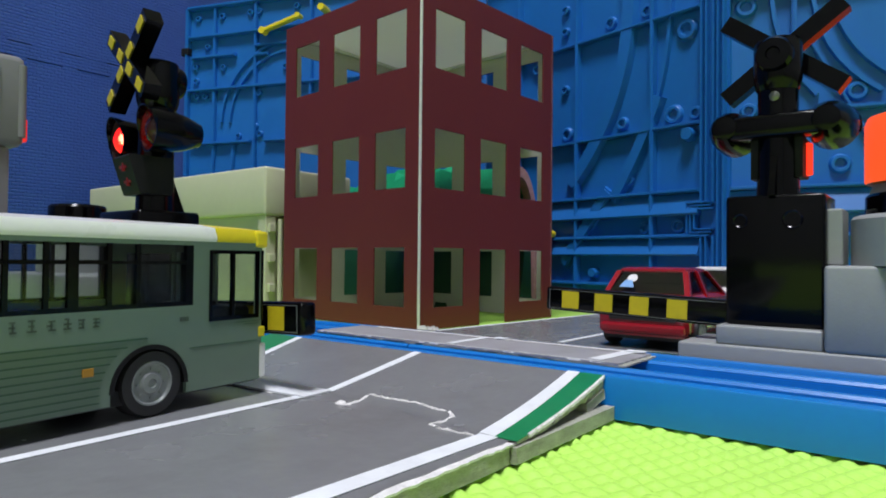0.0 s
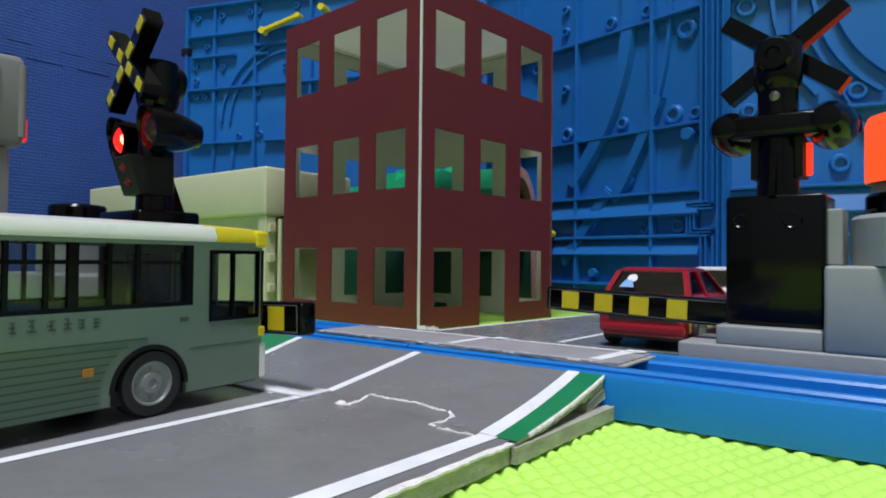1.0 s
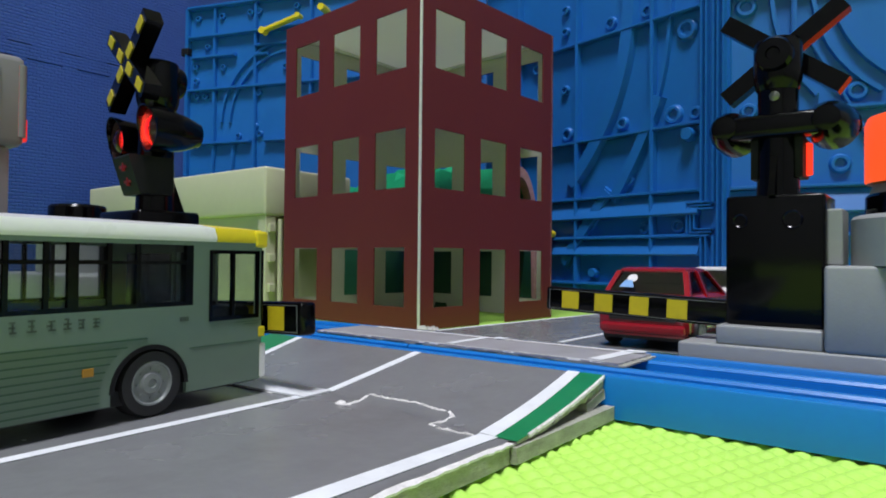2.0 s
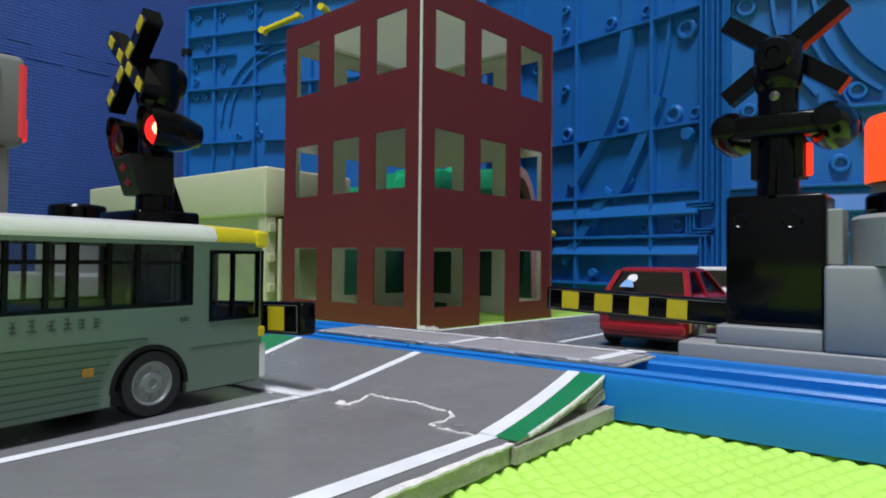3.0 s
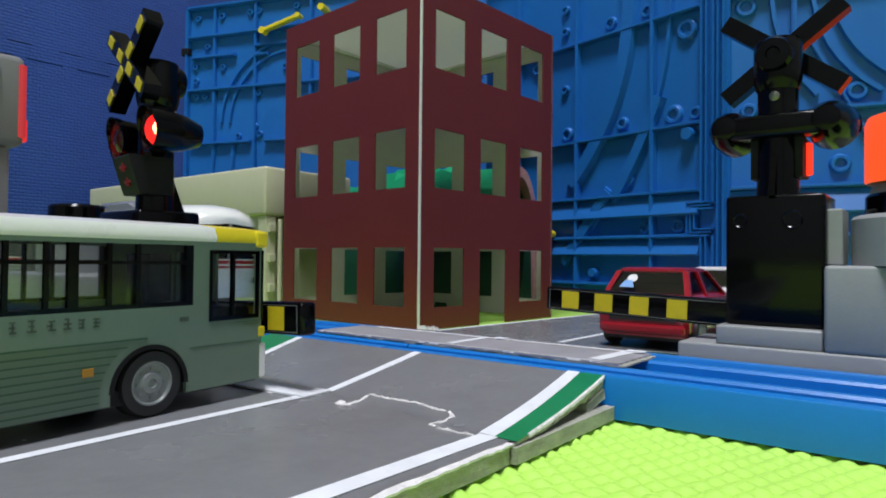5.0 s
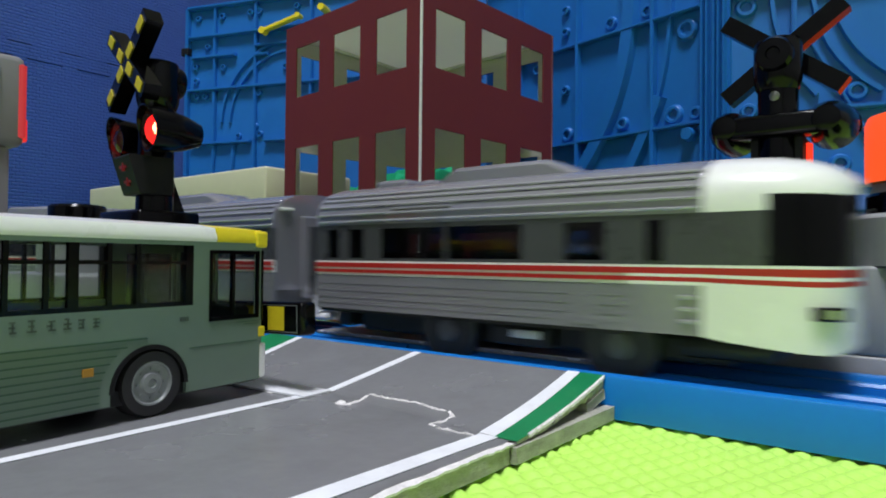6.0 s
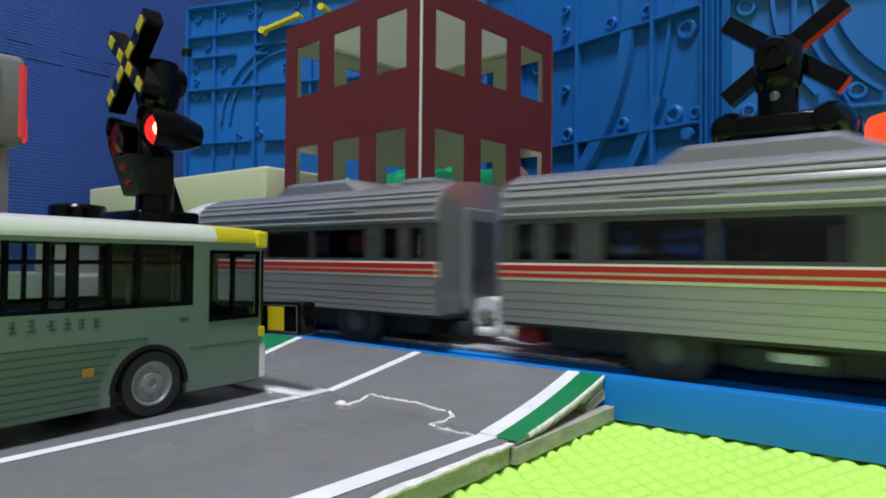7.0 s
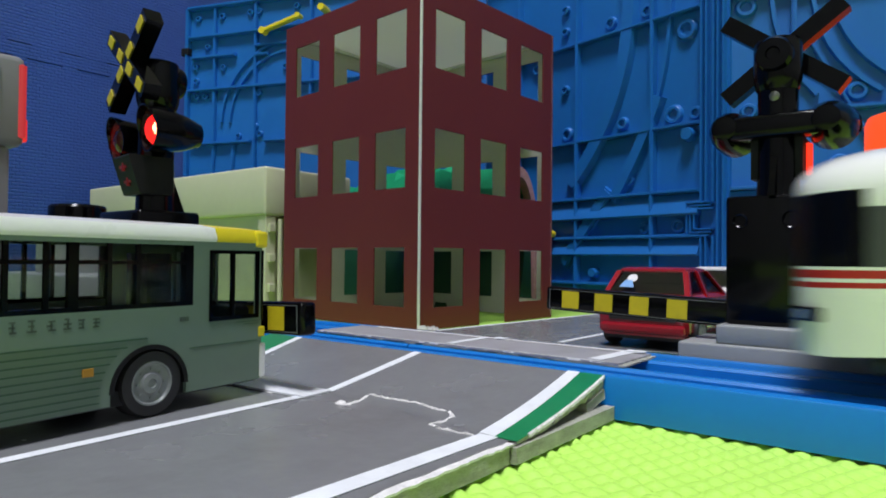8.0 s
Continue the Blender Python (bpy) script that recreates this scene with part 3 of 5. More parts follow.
def mid_panel():
    p = panel_thing("backdrop_1", -0.2029, 0.3945, -13.2, -0.085, 0.0965, 0.42, "bright blue ribbed plastic board standing as a backdrop")
    for z, d in ((0.178, 0.005), (0.1118, 0.005), (0.245, 0.005), (0.31, 0.005)):
        rib(p, -0.082, z, 0.0962, z, 0.0022, d)
    for z in (0.0735, 0.0475, 0.0178):
        rib(p, -0.082, z, 0.0962, z, 0.0026, 0.0055)
    for z0, z1 in ((0.0595, 0.0725), (0.036, 0.0465)):
        part("rail_bar", extrude([(0.0046, z0), (-0.0012, z0), (-0.0016, z0 + 0.0010), (0.0030, z1 - 0.0006), (0.0046, z1)], "x", -0.082, 0.096), PANEL, p)
    for s in (0.0082, 0.0655, -0.046):
        rib(p, s, 0.002, s, 0.415, 0.0026, 0.0055)
    for s, z, r in ((-0.002, 0.1188, 0.0046), (0.0429, 0.1194, 0.0038), (0.0783, 0.119, 0.0054), (0.0925, 0.1177, 0.0036), (0.0478, 0.0834, 0.0036), (0.014, 0.0528, 0.0036), (0.0593, 0.0528, 0.0036), (0.0819, 0.0534, 0.004), (0.0335, 0.1856, 0.004), (0.0605, 0.1856, 0.004), (0.0868, 0.1672, 0.006), (-0.03, 0.055, 0.004), (-0.03, 0.17, 0.004), (-0.004, 0.205, 0.003), (-0.004, 0.19, 0.003), (-0.004, 0.15, 0.003), (0.05, 0.215, 0.004), (0.09, 0.21, 0.004)):
        boss(p, s, z, r)
    boss(p, 0.0891, 0.1058, 0.0038, 0.006, True)
    boss(p, 0.022, 0.025, 0.003, 0.005, True)
    arc_rib(p, -0.1022, 0.1925, 0.1505, -46, 14, 0.0115, 0.0046, 24)
    arc_rib(p, -0.233, 0.2536, 0.326, -34, -22, 0.009, 0.0046)
    arc_rib(p, -0.13, 0.19, 0.207, -20, 14, 0.0028, 0.003)
    rib(p, 0.034, 0.078, -0.004, 0.030, 0.009, 0.0044)
    for i, s in enumerate((0.0975, 0.1005, 0.1046, 0.1072, 0.1105)):
        for a, b in ((0.002, 0.0475), (0.066, 0.415)) if i < 3 else ((0.002, 0.415),):
            rib(p, s, a, s, b, 0.0011, 0.0055)
    for k, (w, h) in enumerate(((0.0, 0.0), (0.0022, 0.0018), (0.0044, 0.0036))):
        rib(p, 0.0935 - w, 0.0510 - h, 0.0935 - w, 0.0625 + h, 0.001, 0.0055)
        rib(p, 0.0935 - w, 0.0510 - h, 0.1046 - w * 0.5, 0.0510 - h, 0.001, 0.0055)
        rib(p, 0.0935 - w, 0.0625 + h, 0.1046 - w * 0.5, 0.0625 + h, 0.001, 0.0055)
    part("seam_strip", box(0.0962, 0.1125, 0.003, 0.007, 0.0, 0.42), PANEL, p)


def right_panel():
    p = panel_thing("backdrop_2", -0.0937, 0.3689, 13.4, 0.0005, 0.32, 0.42, "bright blue ribbed plastic board with curved ridges")
    for z in (0.0728, 0.0473, 0.0178, 0.1123, 0.178, 0.245):
        rib(p, 0.002 if z != 0.1123 else 0.0425, z, 0.315, z, 0.0024, 0.005)
    part("rail_bar", extrude([(0.0046, 0.0585), (-0.0012, 0.0585), (-0.0016, 0.0595), (0.0030, 0.0712), (0.0046, 0.0718)], "x", 0.002, 0.315), PANEL, p)
    rib(p, 0.036, 0.156, 0.074, 0.081, 0.0016, 0.004)
    for s in (0.0325, 0.0985, 0.165, 0.23):
        rib(p, s, 0.113, s, 0.415, 0.0026, 0.0055)
    for s, z, r in ((0.061, 0.1206, 0.0046), (0.0536, 0.0838, 0.0046), (0.0096, 0.1711, 0.005), (0.011, 0.1144, 0.004), (0.12, 0.12, 0.0046), (0.12, 0.085, 0.0046)):
        boss(p, s, z, r)
    for r in (0.062, 0.071):
        arc_rib(p, 0.112, 0.178, r, 110, 235, 0.003, 0.0034)
    arc_rib(p, 0.112, 0.178, 0.09, 110, 220, 0.003, 0.0034)


def left_panel():
    p = panel_thing("backdrop_3", -0.2826, 0.4132, 19.9, -0.2845, -0.0005, 0.262, "bright blue ribbed plastic board beside the foam wall")
    rib(p, -0.283, 0.002, -0.283, 0.2605, 0.003, 0.0055)
    rib(p, -0.283, 0.2605, -0.002, 0.2605, 0.003, 0.0055)
    for s in (-0.2534, -0.2105, -0.155, -0.10, -0.045):
        rib(p, s, 0.1375 if s > -0.26 else 0.002, s, 0.259, 0.0024, 0.0045)
    rib(p, -0.2105, 0.002, -0.2105, 0.137, 0.0024, 0.0045)
    for a, b, z in ((-0.2815, -0.002, 0.2335), (-0.2815, -0.002, 0.1848), (-0.2785, -0.2145, 0.1357), (-0.2785, -0.231, 0.2145), (-0.2105, -0.196, 0.2122), (-0.2105, -0.1, 0.2205), (-0.2, -0.002, 0.1357)):
        rib(p, a, z, b, z, 0.0026, 0.0055)
    for s, z in ((-0.2725, 0.2513), (-0.2468, 0.2511), (-0.2171, 0.2514), (-0.208, 0.2516), (-0.17, 0.252), (-0.2748, 0.2068), (-0.2745, 0.194), (-0.273, 0.1797), (-0.2637, 0.1791), (-0.2071, 0.1786), (-0.2106, 0.1494), (-0.206, 0.142), (-0.228, 0.1412), (-0.262, 0.2245), (-0.245, 0.2045), (-0.1805, 0.2), (-0.1, 0.17), (-0.06, 0.15), (-0.12, 0.15)):
        boss(p, s, z, 0.0028, 0.0026)
    for r in (0.062, 0.071):
        arc_rib(p, -0.175, 0.152, r, 92, 178, 0.003, 0.003)
    for s in (-0.2545, -0.2335):
        rib(p, s - 0.002, 0.104, s + 0.001, 0.134, 0.004, 0.003)
    part("clip", box(-0.2885, -0.2805, -0.001, 0.009, 0.2175, 0.2245, 0.001), BLACK_MATT, p, "small dark clip")
    bar = thing("yellow_lever", "yellow plastic lever hooked on the blue board", "toy part", pose(-0.4690, 0.3457, 0.2300, 0, -15.5, 19.9))
    own = box(0.0, 0.036, -0.0075, -0.002, -0.0016, 0.0016, 0.0008)
    lathe([(0.0030, -0.008), (0.0030, -0.001)], "y", 18, (0, 0, 0), own)
    part("arm", own, YELLOW_PL, bar)
    part("end_knob", lathe([(0.0022, -0.008), (0.0022, -0.001)], "y", 18, (0.036, 0, 0)), YELLOW_PL, bar)
    stub = part("knob", lathe([(0.0030, -0.008), (0.0032, -0.003), (0.003, 0.0046)], "y", 18, (-0.141, 0, 0.244)), YELLOW_PL, p, "yellow plastic knob")
    ball = part("yellow_peg", lathe([(0.001, -0.006), (0.003, -0.005), (0.0034, -0.003), (0.003, 0.0), (0.002, 0.004)], "y", 16), YELLOW_PL)
    ball.matrix_world = pose(-0.2142, 0.393, 0.051, 0, 0, -13.2)
    tagged(ball, "small yellow plastic peg on the blue board", "toy part")


def foam_wall():
    """Two foam tiles that lock with teeth, standing as a wall."""
    teeth = []
    y, z = -0.6, 0.196
    k = 0
    while y < 0.5:
        teeth += [(y, z), (y + 0.014, z), (y + 0.011, z + 0.012), (y + 0.028, z + 0.012), (y + 0.025, z)]
        y += 0.039
    teeth.append((0.5, z))
    low = [(0.5, 0.0), (-0.6, 0.0)] + [(a, b - 0.0005) for a, b in teeth]
    up = [(0.5, 0.5), (-0.6, 0.5)] + [(a, b + 0.0005) for a, b in teeth]
    for o in (low, up):
        own = extrude(o, "x", 0.0, -0.01)
        ob = part("foam_tile", own, FOAM_BUMPY)
        ob.matrix_world = pose(-0.60, 0, 0.0)
        tagged(ob, "dark blue woven-textured foam tile with jigsaw teeth", "foam tile", "foam tiles of the wall", "structure")
    part("foam_backing", box(-0.618, -0.611, -0.6, 0.5, 0, 0.5), BLACK_MATT)["kind"] = "structure"


def woven():
    """Foam with a fine woven relief of small raised dashes."""
    m = surf("blue_foam_woven", (0.019, 0.07, 0.33), 0.55, var=0.14, scale=20)
    nt = m.node_tree
    b = nt.nodes["Principled BSDF"]
    tc = nt.nodes.new("ShaderNodeTexCoord")
    mp = nt.nodes.new("ShaderNodeMapping")
    mp.inputs["Rotation"].default_value = (0, radians(90), 0)
    nt.links.new(tc.outputs["Object"], mp.inputs["Vector"])
    br = nt.nodes.new("ShaderNodeTexBrick")
    br.inputs["Scale"].default_value = 100
    br.inputs["Mortar Size"].default_value = 0.06
    br.inputs["Mortar Smooth"].default_value = 0.6
    br.inputs["Brick Width"].default_value, br.inputs["Row Height"].default_value = 0.55, 0.28
    nt.links.new(tc.outputs["Object"], mp.inputs["Vector"])
    sw = nt.nodes.new("ShaderNodeSeparateXYZ")
    cb = nt.nodes.new("ShaderNodeCombineXYZ")
    nt.links.new(tc.outputs["Object"], sw.inputs[0])
    nt.links.new(sw.outputs["Y"], cb.inputs["X"])
    nt.links.new(sw.outputs["Z"], cb.inputs["Y"])
    nt.links.new(cb.outputs[0], br.inputs["Vector"])
    bp = nt.nodes.new("ShaderNodeBump")
    bp.invert = True
    bp.inputs["Strength"].default_value, bp.inputs["Distance"].default_value = 1.0, 0.0024
    nt.links.new(br.outputs["Fac"], bp.inputs["Height"])
    nt.links.new(bp.outputs["Normal"], b.inputs["Normal"])
    return m


FOAM_BUMPY = woven()


# ---- paper building ----
B_W, B_H, B_T = 0.109, 0.1635, 0.0009
WIN_U = (0.0098, 0.0315, 0.0435, 0.0654, 0.0775, 0.0992)
WIN_Z = (0.0100, 0.0380, 0.0661, 0.0941, 0.1225, 0.1505)


def building():
    b = thing("paper_building", "three-storey dark red card building with cut-out windows", "model house", pose(-0.18895, 0.22419, 0.0, 0, 0, -4.71))
    us = [0.0, *WIN_U, B_W]
    vs = [0.0, *WIN_Z, B_H]
    spots = {"front": lambda u, v, w: (-u, w, v), "side": lambda u, v, w: (-w, u, v), "rear": lambda u, v, w: (-u, B_W - w, v), "far_side": lambda u, v, w: (-B_W + w, u, v)}
    for n, place in spots.items():
        door = n == "side"

        def hole(i, j, door=door):
            if i in (1, 3, 5) and j in (1, 3, 5):
                return True
            return door and i == 3 and j == 0
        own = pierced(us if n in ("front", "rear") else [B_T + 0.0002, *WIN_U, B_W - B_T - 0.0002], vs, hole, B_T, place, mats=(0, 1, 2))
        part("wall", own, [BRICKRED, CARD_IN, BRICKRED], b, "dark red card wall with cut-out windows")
    part("roof", box(-B_W + B_T, -B_T, B_T, B_W - B_T, B_H - 0.003, B_H - 0.0027), PAPER_ROOF, b, "pale card ceiling sheet")
    for bounds in ((-B_W + B_T, -B_T, B_W - B_T - 0.0016, B_W - B_T - 0.0001), (-B_W + B_T + 0.0001, -B_W + B_T + 0.0016, B_T, B_W - B_T - 0.0017)):
        part("glue_flap", box(*bounds, B_H - 0.0048, B_H - 0.0031), CARD_EDGE, b, "pale folded glue flap under the ceiling")
    part("corner_edge", box(-0.0004, 0.0005, -0.0005, 0.0004, 0.0, B_H), CARD_EDGE, b, "bare white card edge on the corner")


# ---- cream box building ----
def cream_building():
    b = thing("cream_building", "cream plastic toy building with overhanging flat roof block", "model house", pose(-0.3179, 0.235, 0))
    part("roof_block", box(-0.232, 0.0, 0.0, 0.07, 0.058, 0.0872, 0.0016, 3), BEIGE, b, smooth=True)
    part("body", box(-0.226, -0.009, 0.004, 0.066, 0.0, 0.058, 0.0006), BEIGE, b)
    part("column", box(-0.009, -0.001, 0.0015, 0.009, 0.0, 0.058, 0.0006), BEIGE, b)
    part("column", box(-0.009, -0.001, 0.05, 0.06, 0.0, 0.058, 0.0006), BEIGE, b)
    for z in (0.012, 0.03, 0.048):
        part("bracket", box(-0.0012, 0.0012, 0.003, 0.0075, z, z + 0.005, 0.0004), BEIGE, b)
    part("pipe", lathe([(0.0014, 0.0), (0.0014, 0.056)], "z", 12, (-0.0002, 0.0115, 0)), BEIGE, b, smooth=True)


def tunnel():
    t = thing("toy_tunnel", "green plastic hill-shaped toy tunnel with stone-rimmed portal", "toy tunnel", pose(-0.232, 0.374, 0, 0, 0, -3))
    rings = []
    for i in range(15):
        f = i / 14
        x = -0.16 + 0.16 * f
        r = 0.95 + 0.08 * math.sin(math.pi * min(1, f * 1.2))
        ring = []
        for k in range(17):
            a = radians(32) + radians(148) * k / 16
            wob = 1 + 0.05 * math.sin(k * 2.1 + i * 1.3)
            ring.append((x, -math.cos(a) * 0.024 * r * wob, 0.0002 + (math.sin(a) ** 0.7) * 0.098 * r * wob))
        rings.append(ring)
    own = loft(rings, caps=False, closed=False)
    back = loft([[(x - 0 * x, y * 0.8, z * 0.86) for x, y, z in ring] for ring in rings], caps=False, closed=False)
    join(own, back)
    part("hill", own, TUNNEL, t, smooth=True)
    rim = []
    for k in range(21):
        a = math.pi * k / 20
        c, s = -math.cos(a), math.sin(a)
        rim.append([(0.0, c * 0.0215, 0.05 + s * 0.046), (0.006, c * 0.0215, 0.05 + s * 0.046), (0.006, c * 0.017, 0.05 + s * 0.039), (0.0, c * 0.017, 0.05 + s * 0.039)])
    rim = [[(x, y, 0.0) for x, y, z in rim[0]]] + rim + [[(x, y, 0.0) for x, y, z in rim[-1]]]
    part("portal_rim", loft(rim), STONE, t, "pinkish stone portal rim")
    part("end_wall", box(-0.12, -0.118, -0.016, 0.016, 0, 0.07), BLACK_MATT, t)
    # Foot slope: its dark colour stands for the shade low down on the hill.
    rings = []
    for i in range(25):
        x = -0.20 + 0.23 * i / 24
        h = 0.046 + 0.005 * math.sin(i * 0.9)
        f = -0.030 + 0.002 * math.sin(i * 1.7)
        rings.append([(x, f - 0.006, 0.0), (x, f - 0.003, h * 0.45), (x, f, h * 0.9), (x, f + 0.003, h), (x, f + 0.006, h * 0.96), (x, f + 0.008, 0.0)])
    part("foot_slope", loft(rings), TUNNEL_SHADED, t, "green plastic slope at the hill's foot, coloured dark for shade", True)


# ---- crossing signals ----
BLINK = []


def crossing_signal(m, name_label, tilt, foot, boom_z, turret_x, button_r, lz, arm, cross_z, turn=0.0):
    """Faces -y. The pole stands at the origin, the boom reaches to +x, the button tower to -x; foot: height of the ground over the origin."""
    lift = foot * 1.3
    s = thing("crossing_signal", name_label, "toy signal", m, "toy crossing signals")
    part("base_plate", box(-0.088, 0.028, -0.017, 0.0155, 0.0323 + (foot - 0.0323) / SIGNAL_K, 0.0055, 0.0008, 3), GREY_TOY, s, "grey plastic base plate", True)
    part("base_step", box(-0.0148, 0.0160, -0.015, 0.0142, 0.0055, 0.0118, 0.0007, 3), GREY_TOY, s, "grey plastic step", True)
    part("button_block", box(-0.086, -0.0152, -0.020, 0.0152, 0.0055, 0.0318, 0.0012, 3), GREY_TOY, s, "grey plastic block", True)
    part("turret", lathe([(button_r + 0.0037, 0.0318), (button_r + 0.0037, 0.0458 + lift), (button_r + 0.0029, 0.0468 + lift), (button_r + 0.0017, 0.0472 + lift)], "z", 40, (turret_x, -0.002, 0)), GREY_TOY, s, "round grey plastic turret", True)
    part("button", lathe([(button_r, 0.0472 + lift), (button_r, 0.0526 + lift), (button_r - 0.0008, 0.0536 + lift), (button_r - 0.0023, 0.0538 + lift)], "z", 36, (turret_x, -0.002, 0)), BLACK, s, "black push button", True)
    own = box(-0.0150, 0.0142, -0.013, 0.0095, 0.0118, 0.0545, 0.0012, 3)
    housing = part("housing", own, BLACK, s, "glossy black housing", True)
    part("housing_back", box(-0.0192, -0.0149, -0.009, 0.006, 0.0318, 0.0495, 0.0006), GREY_TOY, s)
    for x, z, rr in ((0.0095, 0.0462, 0.0022), (-0.0060, 0.0464, 0.0028)):
        part("screw_well", lathe([(rr + 0.0004, 0.0094), (rr, 0.0099), (rr - 0.0004, 0.0096), (rr - 0.0005, 0.0082), (0.0002, 0.0082)], "y", 20, (x, 0, z)), BLACK, housing, smooth=True)
    part("screw", lathe([(0.0012, 0.0084), (0.0012, 0.0092), (0.0003, 0.0094)], "y", 14, (0.0095, 0, 0.0462)), SCREW, housing, "steel screw")
    # pole and head
    own = bmesh.new()
    lathe([(0.0066, 0.054), (0.0064, 0.060), (0.0062, 0.08), (0.0062, 0.100)], "z", 28, bm=own)
    part("pole", own, BLACK, s, smooth=True)
    part("gusset", extrude([(-0.0005, 0.054), (0.0052, 0.054), (0.0115, 0.054), (0.0060, 0.068), (-0.0005, 0.068)], "x", -0.001, 0.001), BLACK, s)
    part("head", lathe([(0.0063, 0.0897), (0.0067, 0.0906), (0.0073, 0.0932), (0.0074, 0.0950), (0.0074, 0.1050), (0.0068, 0.1066), (0.0052, 0.1073), (0.001, 0.1075)], "z", 32, (0, 0.0004, cross_z - 0.1046)), BLACK, s, smooth=True)
    part("rear_boss", lathe([(0.0058, 0.0040), (0.0058, 0.0078), (0.0050, 0.0090), (0.0022, 0.0092), (0.0019, 0.0084), (0.0003, 0.0084)], "y", 32, (0, 0, cross_z - 0.0040)), BLACK, s, smooth=True)
    part("screw", lathe([(0.0016, 0.0052), (0.0016, 0.0062), (0.0005, 0.0066)], "y", 16, (0.0, 0, 0.0872)), SCREW, s, "steel screw")
    # cross boards
    cross = part("cross_board", bmesh_cross(arm, cross_z), BLACK, s, "black cross boards with yellow diamonds", True)
    for k, (sx, sz) in enumerate(((1, 1), (-1, 1), (1, -1), (-1, -1))):
        for d in (0.0055, arm - 0.0046):
            a = radians(37)
            cx, cz = sx * math.cos(a) * d, cross_z + sz * math.sin(a) * d
            ux, uz = sx * math.cos(a), sz * math.sin(a)
            nx, nz = -uz, ux
            h, w = 0.0026, 0.0018
            o = [(cx + ux * h * i + nx * w * j, cz + uz * h * i + nz * w * j) for i, j in ((1, 1), (1, -1), (-1, -1), (-1, 1))]
            part("yellow_diamond", extrude(o, "y", -0.0116, -0.0113), YELLOW, cross, "yellow diamond sticker")
    # lamps
    part("lamp_bar", box(-0.0145, 0.0145, -0.002, 0.0088, lz - 0.0043, lz + 0.0034, 0.0018, 3), BLACK, s, smooth=True)
    for x in (-0.0150, 0.0150):
        own = bmesh.new()
        lathe([(0.0034, 0.0092), (0.0040, 0.0090), (0.0050, 0.0066), (0.0062, 0.0034), (0.0070, -0.0004), (0.0077, -0.0085), (0.0072, -0.0085), (0.0066, -0.0020), (0.001, -0.0012)], "y", 32, (x, 0, lz), own)
        hood = []
        for i in range(19):
            a = radians(-20 + 220 * i / 18)
            c, q = math.cos(a), math.sin(a)
            reach = -0.0087 - 0.0022 * max(0, math.sin(a)) ** 0.8
            hood.append([(x + c * 0.0073, -0.0083, lz + q * 0.0073), (x + c * 0.0078, -0.0083, lz + q * 0.0078), (x + c * 0.0081, reach, lz + q * 0.0081), (x + c * 0.0076, reach, lz + q * 0.0076)])
        loft(hood, bm=own)
        lamp = part("lamp", own, BLACK, s, "black hooded lamp", True)
        part("reflector", lathe([(0.0071, -0.0082), (0.0067, -0.0060), (0.0056, -0.0038), (0.0047, -0.0034)], "y", 28, (x, 0, lz), caps=False), REFLECTOR, lamp, "dark red reflector", True)
        bulb = bmesh.new()
        n, r, m = 64, 0.0048, 36
        ball = []
        for i in range(1, m):
            a = math.pi * i / m
            ball.append([(r * math.sin(a) * math.cos(2 * math.pi * k / n), r * math.sin(a) * math.sin(2 * math.pi * k / n), r * math.cos(a) * 1.2) for k in range(n)])
        loft(ball, bm=bulb)
        for f in bulb.faces:
            c = f.calc_center_median()
            off = math.degrees(Vector((c.x, c.y, c.z / 1.2)).angle(Vector((0, -1, 0))))
            f.material_index = 0 if off < 23 else 1 if off < 74 else 2
        ob = part("bulb", bulb, [BULB_ON, BULB_GLOW, LENS_DARK], s, "red bulb with a glowing face", True)
        ob.matrix_basis = pose(x, -0.0046, lz)
        BLINK.append((ob, x, name_label))
    # arrow box
    box_ob = part("arrow_box", extrude([(-0.0122, 0.0732), (-0.0118, 0.0738), (0.0030, 0.0738), (0.0030, 0.0605), (-0.0078, 0.0605), (-0.0084, 0.0612)], "x", -0.0078, 0.0078), BLACK_MATT, s)
    own = lathe([(0.0004, -0.0056), (0.0016, -0.0052), (0.0016, 0.0052), (0.0004, 0.0056)], "z", 24)
    for f in own.faces:
        f.material_index = 0 if f.calc_center_median().y < 0 else 1
    edge = part("edge_lens", own, [EDGE_ON, ORANGE], s, "orange lens beside the arrow box", True)
    edge.matrix_basis = pose(-0.0080, -0.0050, 0.0670)
    BLINK.append((edge, None, "edge lens behind" if "behind" in name_label else "edge lens"))
    own = bmesh.new()
    for z in (0.0645, 0.0695):
        y = -0.0085 - (z - 0.0612) * 0.317
        box(-0.003, 0.003, y - 0.0003, y + 0.0002, z, z + 0.0009, bm=own)
        box(0.000, 0.001, y - 0.0006, y + 0.0006, z - 0.0011, z + 0.0019, bm=own)
    part("arrow_light", own, ARROW_RED, box_ob, "dim red arrow light")
    # boom
    boom = part("boom", box(0.004, 0.0858, -0.0028, 0.0028, -0.0047, 0.0047, 0.0012, 3), BLACK, s, "black boom with yellow squares", True)
    boom.matrix_basis = pose(0, 0, boom_z, 0, -tilt, 0)
